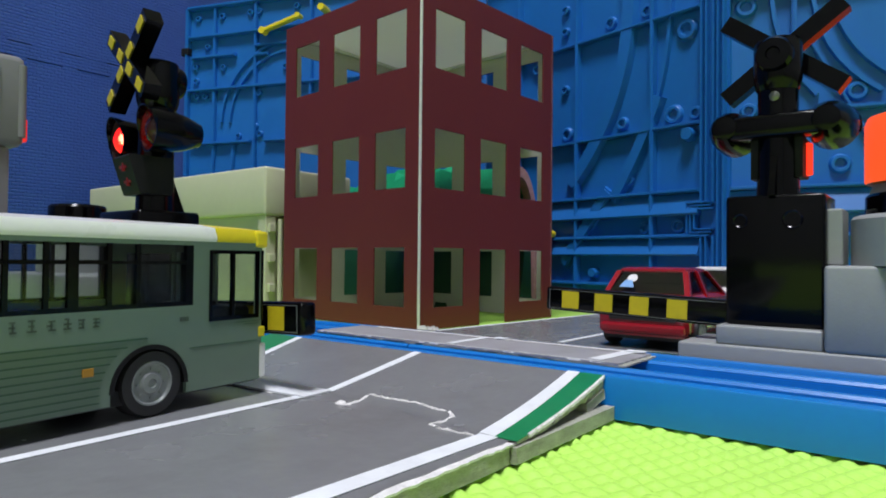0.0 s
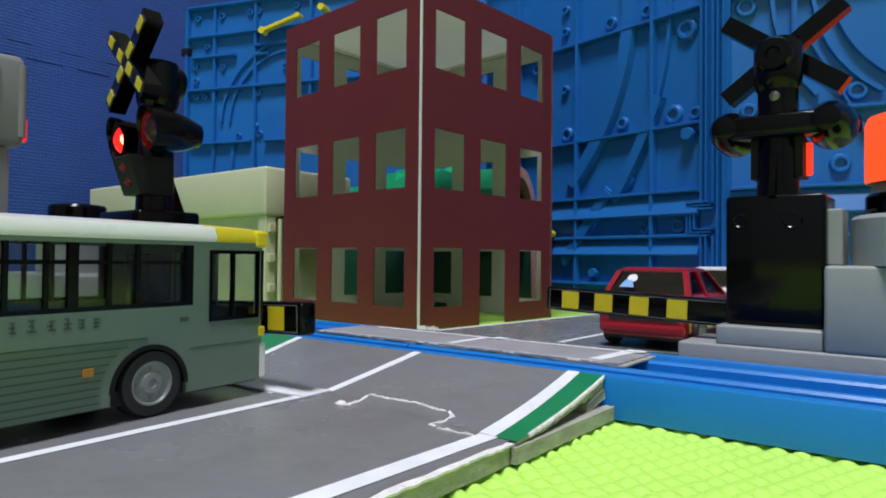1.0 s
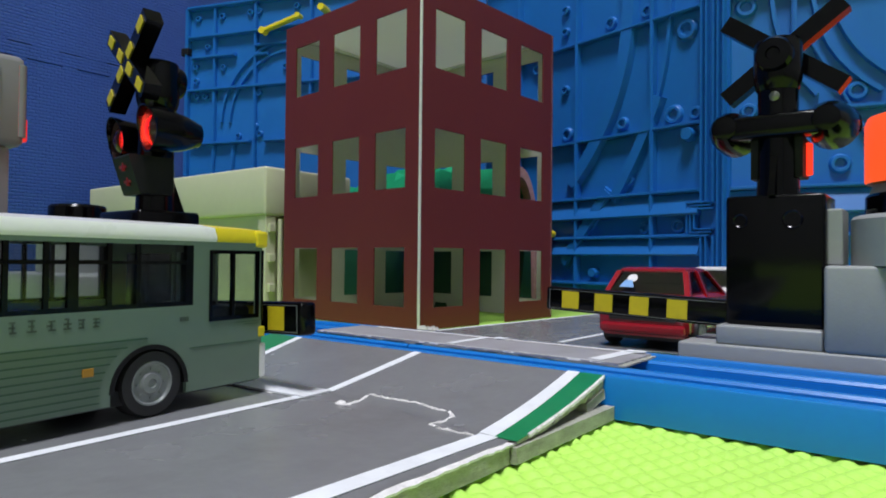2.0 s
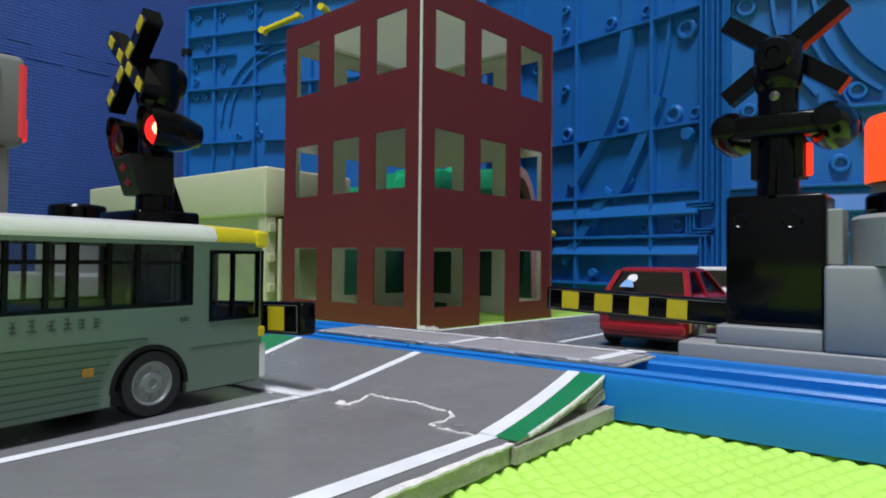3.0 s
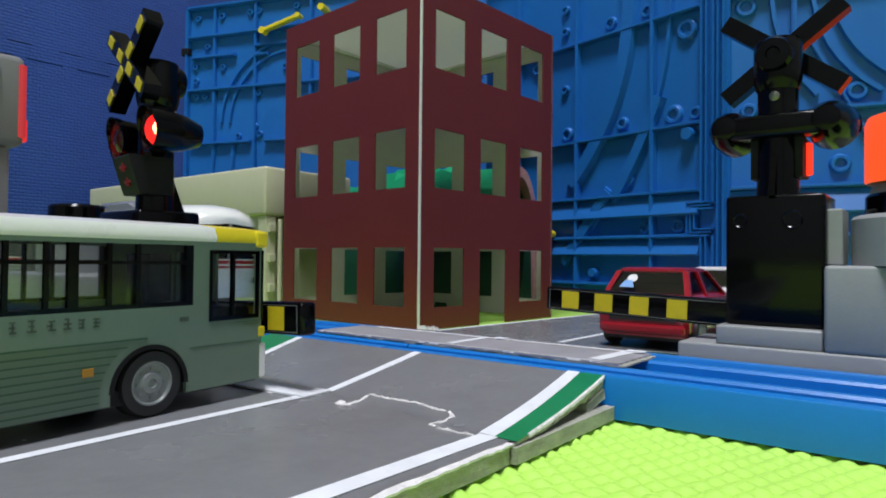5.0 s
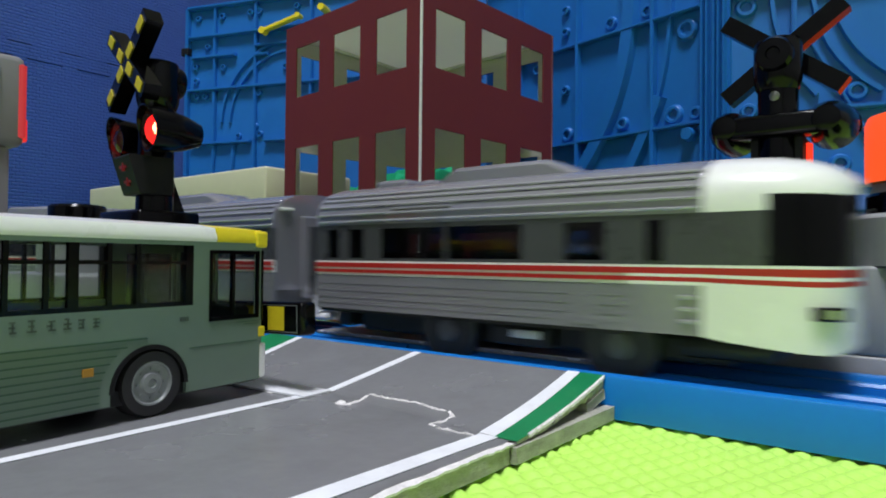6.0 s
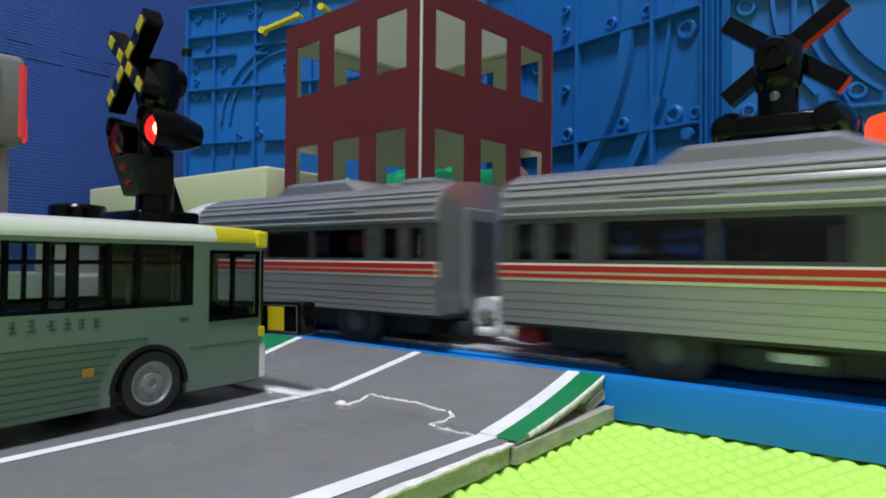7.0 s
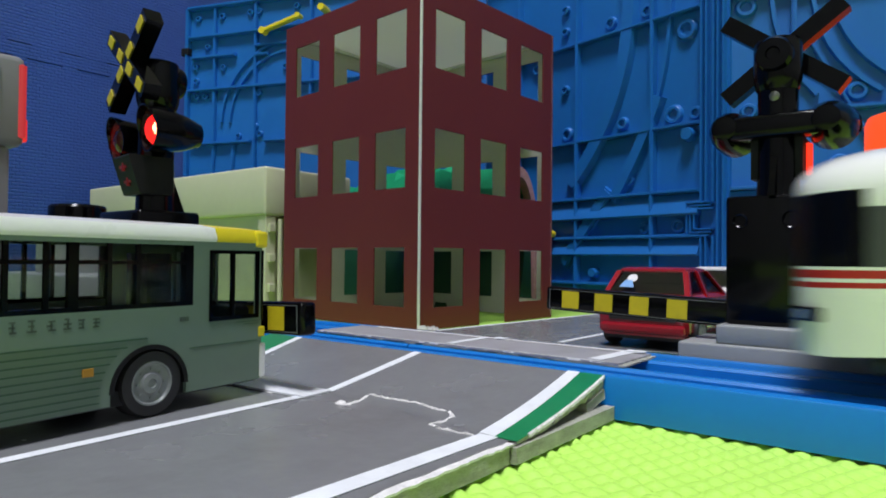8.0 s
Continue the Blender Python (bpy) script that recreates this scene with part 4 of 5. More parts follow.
    for side, y in ((1, 0.0029), (-1, -0.0029)):
        for k in range(4):
            x1 = 0.0858 - 0.0075 - 0.0141 * k
            own = box(x1 - 0.0073, x1, min(y, y + side * 0.0002), max(y, y + side * 0.0002), -0.0034, 0.0034)
            part("yellow_square", own, YELLOW, boom, "yellow square sticker")
        own = bmesh.new()
        for b in ((0.0838, 0.0840, -0.0038, 0.0038), (0.016, 0.0840, 0.0037, 0.00385), (0.016, 0.0840, -0.00385, -0.0037)):
            box(b[0], b[1], min(y, y + side * 0.0001), max(y, y + side * 0.0001), b[2], b[3], bm=own)
        part("sticker_border", own, HUBGREY, boom, "thin pale sticker border")
    fit_size(s, SIGNAL_K, turn)
    return s


SIGNAL_K = 0.75


def fit_size(s, k, turn):
    """Brings the signal to its true size: sizes shrink by k about eye level, the base keeps its foot on the ground."""
    whole = Matrix.Translation((0, 0, 0.0323 * (1 - k))) @ Matrix.Diagonal((k, k, k, 1))
    small = Matrix.Diagonal((k, k, k, 1))
    head = pose(0, 0, 0, 0, 0, turn)
    for o in s.children_recursive:
        keyed = o.name.startswith(("boom", "bulb", "edge_lens"))
        under = o.parent.name.startswith("boom")
        turned = o.name.startswith(("lamp", "reflector", "bulb", "cross", "yellow_d", "head", "rear_boss", "arrow", "edge_lens"))
        o.data.transform(small if keyed or under else whole @ head if turned else whole)
        if keyed:
            if turned:
                o.matrix_basis = Matrix.Translation(head @ o.matrix_basis.translation)
            o.matrix_basis = Matrix.Translation(whole @ o.matrix_basis.translation) @ o.matrix_basis.to_3x3().to_4x4()


def bmesh_cross(l, cz):
    own = bmesh.new()
    a = radians(37)
    for sx in (1, -1):
        w = 0.0029
        c, q = math.cos(a) * sx, math.sin(a)
        o = [(c * l - q * sx * w, cz + q * l + math.cos(a) * w), (c * l + q * sx * w, cz + q * l - math.cos(a) * w), (-c * l + q * sx * w, cz - q * l - math.cos(a) * w), (-c * l - q * sx * w, cz - q * l + math.cos(a) * w)]
        extrude(o, "y", -0.0112 + (0.00005 if sx > 0 else 0), -0.0056 + (0.0002 if sx > 0 else 0), own)
    return own


def warning_post(m, label):
    """A grey housing with a glowing lens on one face, and an added strip for lamp light on its edge."""
    s = thing("warning_post", label, "toy signal", m)
    part("column", box(-0.018, -0.0015, -0.020, -0.0026, 0.0, 0.0585, 0.001), POST_GREY, s, smooth=True)
    part("housing", box(-0.020, 0.0, -0.022, 0.0, 0.0585, 0.0805, 0.0018, 3), POST_GREY, s, smooth=True)
    part("panel", box(-0.0004, 0.0005, -0.018, -0.0055, 0.062, 0.077, 0.0003), HUBGREY, s, "darker inset panel")
    part("red_lens", box(-0.008, -0.0008, -0.0004, 0.0007, 0.0600, 0.0655, 0.0003), RED_EDGE, s, "small glowing red lens")
    # Added strip, no lamp: it glows where the signal's red light meets the edge.
    own = lathe([(0.0002, 0.0606), (0.0010, 0.0609), (0.0010, 0.0782), (0.0002, 0.0786)], "z", 28)
    for v in own.verts:
        v.co.z -= 0.07
    for f in own.faces:
        f.material_index = 0 if f.calc_center_median().y < -0.0002 else 1
    gleam = part("edge_strip", own, [GLEAM_ON, POST_GREY], s, "added narrow strip, glows as red lamp light on the post's edge", True)
    gleam.matrix_basis = pose(-0.0006, -0.0008, 0.07)
    BLINK.append((gleam, None, "strip"))


def beacon(m):
    s = thing("beacon_post", "orange lens column on a pale grey post", "toy signal", m)
    part("post", lathe([(0.0145, 0.0), (0.0145, 0.054), (0.0132, 0.0585)], "z", 32), GREY_TOY, s, "pale grey post", True)
    own = lathe([(0.0150, 0.0588), (0.0155, 0.0595), (0.0155, 0.078), (0.0145, 0.0805), (0.010, 0.082), (0.001, 0.0825)], "z", 36)
    for f in own.faces:
        f.material_index = 0 if f.calc_center_median().y < 0 else 1
    lens = part("lens", own, [ORANGE_ON, ORANGE], s, "orange lens with one glowing half", True)
    BLINK.append((lens, None, "beacon"))


# ---- bus ----
def wheel(name, r, w, parent, at, out):
    """A tyre with a dished hub; out: +1 or -1 along x."""
    ob = part(name, lathe([(r * 0.62, -w / 2), (r * 0.92, -w / 2), (r, -w * 0.3), (r, w * 0.3), (r * 0.94, w / 2), (r * 0.66, w / 2), (r * 0.6, w * 0.3)], "x", 36), RUBBER, parent, "black rubber tyre", True)
    own = bmesh.new()
    lathe([(r * 0.64, w * 0.30), (r * 0.65, w * 0.50), (r * 0.61, w * 0.50), (r * 0.57, w * 0.40), (r * 0.48, w * 0.36), (r * 0.34, w * 0.40), (r * 0.29, w * 0.48), (r * 0.14, w * 0.50), (r * 0.12, w * 0.44), (r * 0.02, w * 0.44)], "x", 32, bm=own)
    for k in range(8):
        a = 2 * math.pi * k / 8
        lathe([(r * 0.045, w * 0.2), (r * 0.04, w * 0.43)], "x", 8, (0, math.cos(a) * r * 0.43, math.sin(a) * r * 0.43), own)
    part("hub", own, HUBGREY, ob, "grey dished hub", True)
    ob.matrix_basis = pose(*at, 0, 0, 0 if out > 0 else 180)
    return ob


def bus():
    hw = 0.0150
    rz = 5.5
    cx, cy = -0.1124 - hw * math.cos(radians(rz)), 0.0583 - hw * math.sin(radians(rz))
    b = thing("toy_bus", "grey-green toy bus with white and yellow roof, dark window band", "toy bus", pose(cx, cy, ROAD_Z, 0, 0, rz))
    z = lambda v: v - ROAD_Z
    y0, y1 = -0.088, 0.0258
    zb, zbelt, zt, zr = z(0.0068), z(0.0232), z(0.0352), z(0.0362)
    # lower sides with wheel arches
    for side in (1, -1):
        x = side * hw
        own = bmesh.new()
        out = [(y0, zb)]
        for cyw in (-0.0612, 0.0008):
            out += [(cyw - 0.0074, zb)] + [(cyw - math.cos(radians(a)) * 0.0074, 0.0054 + math.sin(radians(a)) * 0.0076) for a in range(0, 181, 12)] + [(cyw + 0.0074, zb)]
        out += [(y1, zb), (y1, zbelt - 0.0034), (y0, zbelt - 0.0034)]
        extrude(out, "x", x, x - side * 0.001, own)
        part("side_panel", own, BUSGREEN, b, "grey-green lower side", False)
        for cyw in (-0.0612, 0.0008):
            rim = []
            for a in range(0, 181, 10):
                c, q = -math.cos(radians(a)), math.sin(radians(a))
                rim.append([(x - side * 0.0005, cyw + c * 0.0076, 0.0054 + q * 0.0078), (x + side * 0.0003, cyw + c * 0.0076, 0.0054 + q * 0.0078), (x + side * 0.0002, cyw + c * 0.0068, 0.0054 + q * 0.007), (x - side * 0.0045, cyw + c * 0.0066, 0.0054 + q * 0.0068)])
            part("wheel_arch", loft(rim), BLACK_MATT, b, "black wheel arch", True)
        # belt and window band
        ys = [y0, -0.066, -0.0655, -0.0525, -0.0452, -0.0240, -0.0139, -0.0122, 0.0078, 0.0094, 0.0136, 0.0186, 0.0193, 0.0250, y1]
        zs = [zbelt - 0.0034, z(0.0205), zbelt, z(0.0240), z(0.0310), z(0.0316), z(0.0332), z(0.0346), zr]

        def hole(i, j):
            if i in (3, 5, 7) and j in (3, 5, 6):
                return True
            return i in (10, 12) and j in (1, 2, 3, 4, 5)
        own = pierced(ys, zs, hole, 0.0009, lambda u, v, w, side=side, x=x: (x - side * w, u, v))
        for f in own.faces:
            c = f.calc_center_median()
            band = c.y < 0.0093 and zbelt < c.z < z(0.0352)
            cab = 0.0130 < c.y < 0.0256 and z(0.0205) - 0.0004 < c.z < z(0.0333)
            f.material_index = 1 if band or (cab and (abs(c.y - 0.019) < 0.0004)) else 0
        part("window_wall", own, [BUSGREEN, BLACK], b, "dark window band over grey-green belt")
        for ya, yb, za, zb2, inset in ((-0.0525, -0.0452, 0.0240, 0.0346, 0), (-0.0240, -0.0139, 0.0240, 0.0346, 0), (-0.0122, 0.0078, 0.0240, 0.0346, 0), (0.0136, 0.0250, 0.0205, 0.0332, 0)):
            w = part("window_pane", box(min(x - side * 0.0006, x - side * 0.0008), max(x - side * 0.0006, x - side * 0.0008), ya - 0.0002, yb + 0.0002, z(za) - 0.0002, z(zb2) + 0.0002), BUS_GLASS, b, "clear grey window pane")
            w.visible_shadow = False
        for ya in (-0.0230, -0.0172, -0.0070, -0.0018, -0.049):
            part("window_bar", box(min(x, x - side * 0.0006), max(x, x - side * 0.0006), ya - 0.0004, ya + 0.0004, z(0.0240), z(0.0346)), BLACK, b)
        # driver window frame
        own = bmesh.new()
        xx = (x - side * 0.0005, x + side * 0.00025)
        for bb in ((0.0130, 0.0136, 0.0199, 0.0337), (0.0249, 0.0254, 0.0199, 0.0337), (0.0130, 0.0254, 0.0331, 0.0338), (0.0130, 0.0254, 0.0198, 0.0206)):
            box(min(xx), max(xx), bb[0], bb[1], z(bb[2]), z(bb[3]), bm=own)
        part("window_frame", own, BLACK, b, "black driver window frame")
        # ribs on the lower side
        for k in range(9):
            zz = z(0.0178) - 0.00125 * k
            segs = []
            h = zz - 0.0054
            cut = math.sqrt(max(0, 0.0086 ** 2 - h * h)) if abs(h) < 0.0086 else 0
            segs.append((-0.062 + cut, 0.0 - cut))
            segs.append((y0 + 0.001, -0.062 - cut))
            for ya, yb in segs:
                if yb - ya > 0.002:
                    part("side_rib", box(min(x, x + side * 0.00018), max(x, x + side * 0.00018), ya, yb, zz - 0.00013, zz + 0.00013), BUSDARK, b, "dark green side rib")
        for zz, ya, yb in ((0.0150, 0.0088, 0.0252), (0.0191, 0.0195, 0.0254), (0.0186, 0.0215, 0.0254)):
            part("body_seam", box(min(x, x + side * 0.0001), max(x, x + side * 0.0001), ya, yb, z(zz), z(zz) + 0.00014), BUSDARK, b)
        part("marker_lamp", box(min(x, x + side * 0.0003), max(x, x + side * 0.0003), -0.0115, -0.0096, z(0.0124), z(0.0138), 0.0001), AMBER, b, "small orange side marker")
        for k, (ya, wd, hg) in enumerate(((-0.0226, 0.0014, 0.0017), (-0.0200, 0.0016, 0.0018), (-0.0171, 0.0015, 0.0015), (-0.0146, 0.0016, 0.0017), (-0.0122, 0.0015, 0.0014), (-0.0100, 0.0014, 0.0014))):
            own = bmesh.new()
            xa = (x, x + side * 0.00008)
            rng = random.Random(k)
            for q in range(3):
                zz = z(0.0205) + hg * (q / 2.2)
                box(min(xa), max(xa), ya + wd * rng.uniform(0, .25), ya + wd * rng.uniform(.6, 1), zz, zz + 0.00028, bm=own)
            box(min(xa), max(xa), ya + wd * .42, ya + wd * .58, z(0.0205), z(0.0205) + hg, bm=own)
            part("lettering_bar", own, INK, b, "dark unreadable lettering bars")
        own = bmesh.new()
        for q in range(4):
            box(min(x, x + side * .00008), max(x, x + side * .00008), 0.0066 + q * 0.0005, 0.00695 + q * 0.0005, z(0.0203), z(0.0211), bm=own)
        part("number_bar", own, INK, b)
    # front, rear, floor, roof
    for nm, ya, yb in (("rear_panel", y0, y0 + 0.001),):
        part(nm, box(-hw + 0.001, hw - 0.001, ya, yb, zb, zr), BUSGREEN, b)
    own = pierced([-hw + 0.0004, -hw + 0.0016, -0.0004, 0.0004, hw - 0.0016, hw - 0.0004], [zb, z(0.0195), z(0.0335), zr], lambda i, j: j == 1 and i in (1, 3), 0.0009, lambda u, v, w: (u, y1 + 0.0008 - w, v))
    part("front_panel", own, BUSGREEN, b)
    w = part("windscreen", box(-hw + 0.0016, hw - 0.0016, y1 + 0.0001, y1 + 0.0003, z(0.0195), z(0.0335)), BUS_GLASS, b)
    w.visible_shadow = False
    part("windscreen_frame", box(hw - 0.0016, hw - 0.0002, y1 + 0.0006, y1 + 0.0012, z(0.0190), z(0.0340), 0.0002), BLACK, b)
    part("bumper", box(-hw + 0.0005, hw - 0.0002, y1 + 0.0002, y1 + 0.0022, zb, z(0.0143), 0.0006), BUSWHITE, b, "white front bumper")
    part("turn_lamp", box(hw - 0.0012, hw + 0.0002, y1 - 0.0004, y1 + 0.0014, z(0.0156), z(0.0178), 0.0003), YELLOW, b, "orange turn lamp")
    part("floor_pan", box(-hw + 0.001, hw - 0.001, y0 + 0.001, y1, zb - 0.0004, zb + 0.0022), BLACK_MATT, b)
    def roof_ring(y, x=hw, top=0.0390):
        return [(-x, y, zr - 0.0008), (-x - 0.0002, y, zr), (-x + 0.0006, y, z(0.0382)), (-x * 0.6, y, z(top)), (x * 0.6, y, z(top)), (x - 0.0006, y, z(0.0382)), (x + 0.0002, y, zr), (x, y, zr - 0.0008)]
    part("roof", loft([roof_ring(y0, top=0.0386), roof_ring(y0 + 0.003), roof_ring(0.0146)]), BUSWHITE, b, "white roof", True)
    part("front_roof", loft([roof_ring(0.0147), roof_ring(0.0245, top=0.0388), roof_ring(0.0268, hw - 0.0004, 0.0378)]), YELLOW_PL, b, "yellow front roof section", True)
    own = box(hw - 0.0016, hw + 0.0004, 0.0244, 0.0276, z(0.0345), z(0.0380), 0.0005)
    part("roof_corner", own, YELLOW_PL, b, "yellow roof corner")
    # inside
    part("dashboard", box(-hw + 0.002, hw - 0.002, 0.0205, 0.0250, zb + 0.002, z(0.0222), 0.0008), BLACK_MATT, b)
    own = lathe([(0.0030, -0.0003), (0.0034, 0.0), (0.0030, 0.0003)], "z", 20)
    sw = part("steering_wheel", own, BLACK_MATT, b, smooth=True)
    sw.matrix_basis = pose(0.006, 0.0178, z(0.0236), -25, 0, 0)
    for ya, la in ((0.0175, 0.0075), (0.0160, 0.006), (0.019, 0.0055)):
        part("stanchion", lathe([(0.0003, z(0.022)), (0.0003, z(0.022) + la)], "z", 8, (0.002, ya, 0)), BLACK_MATT, b)
    seat = part("seat", seat_mesh(), BLACK_MATT, b, "dark moulded seat")
    seat.matrix_basis = pose(0.008, 0.008, zb + 0.002)
    for k in range(5):
        for sx in (-0.009, 0.008):
            o = seat.copy()
            scene.collection.objects.link(o)
            o.matrix_basis = pose(sx, -0.006 - 0.0145 * k, zb + 0.002)
    for yw in (-0.0612, 0.0008):
        for side in (1, -1):
            wheel("wheel", 0.0061, 0.0046, b, (side * (hw - 0.0026), yw + 0.0006, 0.0061), side)


def seat_mesh():
    own = box(-0.0035, 0.0035, -0.0035, 0.003, 0.002, 0.0055, 0.0006)
    box(-0.0035, 0.0035, -0.0045, -0.003, 0.0045, 0.0135, 0.0006, bm=own)
    return own


# ---- toy cars ----
def toy_car(m, paint, label):
    """Points to +y; origin on the ground under the rear bumper's middle."""
    c = thing("toy_car", label, "toy car", m)
    hw, L = 0.0152, 0.068

    def ring(y, w, z0, z1, r=0.002):
        return [(-w + r, y, z0), (w - r, y, z0), (w, y, z0 + r), (w, y, z1 - r), (w - r * 0.8, y, z1), (-w + r * 0.8, y, z1), (-w, y, z1 - r), (-w, y, z0 + r)]
    part("body", loft([ring(0.0, hw - 0.0012, 0.0055, 0.0165), ring(0.0012, hw, 0.0042, 0.0182), ring(0.02, hw, 0.004, 0.019), ring(0.045, hw, 0.004, 0.0185), ring(0.062, hw - 0.0006, 0.0042, 0.0165), ring(L, hw - 0.002, 0.0055, 0.0145)]), paint, c, smooth=True)
    # cabin frame: pillars and roof
    zb, zt = 0.0182, 0.0265
    low = [(-hw + 0.001, 0.0035), (hw - 0.001, 0.0035), (hw - 0.001, 0.045), (-hw + 0.001, 0.045)]
    top = [(-hw + 0.0038, 0.0098), (hw - 0.0038, 0.0098), (hw - 0.0040, 0.032), (-hw + 0.0040, 0.032)]
    part("roof", loft([[(x, y, zt - 0.0012) for x, y in top], [(x * 0.97, y * 0.98 + 0.0004, zt) for x, y in top], [(x * 0.8, y * 0.9 + 0.002, zt + 0.0005) for x, y in top]]), paint, c, smooth=True)

    def post(a, b, w=0.0011):
        (ax, ay, az), (bx, by, bz) = a, b
        return loft([[(ax - w, ay - w, az), (ax + w, ay - w, az), (ax + w, ay + w, az), (ax - w, ay + w, az)], [(bx - w, by - w, bz), (bx + w, by - w, bz), (bx + w, by + w, bz), (bx - w, by + w, bz)]])
    for (lx, ly), (tx, ty) in zip(low, top):
        part("pillar", post((lx, ly, zb - 0.001), (tx, ty, zt - 0.0006), 0.0009), paint, c)
    for sx in (-1, 1):
        part("pillar", post((sx * (hw - 0.001), 0.0215, zb - 0.001), (sx * (hw - 0.0042), 0.0210, zt - 0.0006), 0.001), paint, c)
    for nm, ia, ib in (("rear_window", 0, 1), ("side_window", 1, 2), ("windscreen", 2, 3), ("side_window", 3, 0)):
        quad = [(*low[ia], zb), (*low[ib], zb), (*top[ib], zt - 0.0008), (*top[ia], zt - 0.0008)]
        inner = [(px * 0.97, (py - 0.022) * 0.97 + 0.022, pz) for px, py, pz in quad]
        g = part(nm, loft([quad, inner]), CAR_GLASS, c, "smoky clear window")
        g.visible_shadow = False
    part("interior", box(-hw + 0.004, hw - 0.004, 0.012, 0.036, 0.017, 0.0215, 0.0008), UNDER, c)
    for sx in (-0.0055, 0.0055):
        part("seat_back", box(sx - 0.004, sx + 0.004, 0.021, 0.0225, 0.0195, 0.0245, 0.0006), UNDER, c)
    # window sticker: plain light patch and blue patch
    k = (top[0][1] - low[0][1]) / (zt - zb)
    own = bmesh.new()
    lathe([(0.0018, 0.0), (0.0018, -0.0002)], "y", 18, (0, 0, 0.0022), own)
    s1 = part("window_sticker", own, CARWHITE, c, "pale round sticker")
    s1.matrix_basis = pose(-0.0060, low[0][1] + k * 0.0045 - 0.0009, zb + 0.0034, -44)
    s2 = part("window_sticker", extrude([(-0.0026, -0.0022), (0.0026, -0.0022), (0.0013, 0.001), (-0.0013, 0.001)], "y", 0.0, -0.0002), SKINNY, c, "pale blue sticker")
    s2.matrix_basis = pose(-0.0066, low[0][1] + k * 0.0033 - 0.0009, zb + 0.0036, -44)
    part("rear_panel", box(-hw + 0.004, hw - 0.004, -0.0006, 0.002, 0.0095, 0.0135, 0.0004), UNDER, c, "dark rear panel")
    part("rear_bumper", box(-hw + 0.0008, hw - 0.0008, -0.0012, 0.003, 0.0052, 0.0085, 0.001), paint, c)
    part("side_trim", box(hw - 0.0002, hw + 0.0003, 0.015, 0.05, 0.0068, 0.0074), CHROME, c)
    part("underside", box(-hw + 0.002, hw - 0.002, 0.003, L - 0.003, 0.003, 0.0062), UNDER, c)
    part("badge", lathe([(0.0008, 0.0), (0.0006, -0.0009)], "y", 12, (0, -0.0004, 0.0150)), CHROME, c)
    for y in (0.0115, 0.053):
        for sx in (1, -1):
            wheel("wheel", 0.0058, 0.0040, c, (sx * (hw - 0.0010), y, 0.0058), sx)
    return c


# ---- train ----
HALF_W = 0.0187
MID_L, HEAD_L, GAP = 0.1215, 0.1350, 0.0200
Z_BOT, Z_BAND, Z_TOP, Z_RIDGE = 0.0180, 0.0318, 0.0420, 0.0541
TRAIN_Y = 0.1475


def roof_section(x, s=1.0, drop=0.0, w=HALF_W):
    pts = [(-w, Z_TOP), (-w, 0.0452), (-w + 0.0009, 0.0482), (-w + 0.0040, 0.0512), (-w + 0.0095, 0.0534), (0, Z_RIDGE)]
    pts = pts + [(-a, b) for a, b in pts[-2::-1]]
    return [(x, a * s, Z_TOP + (b - Z_TOP) * (1 - drop)) for a, b in pts]


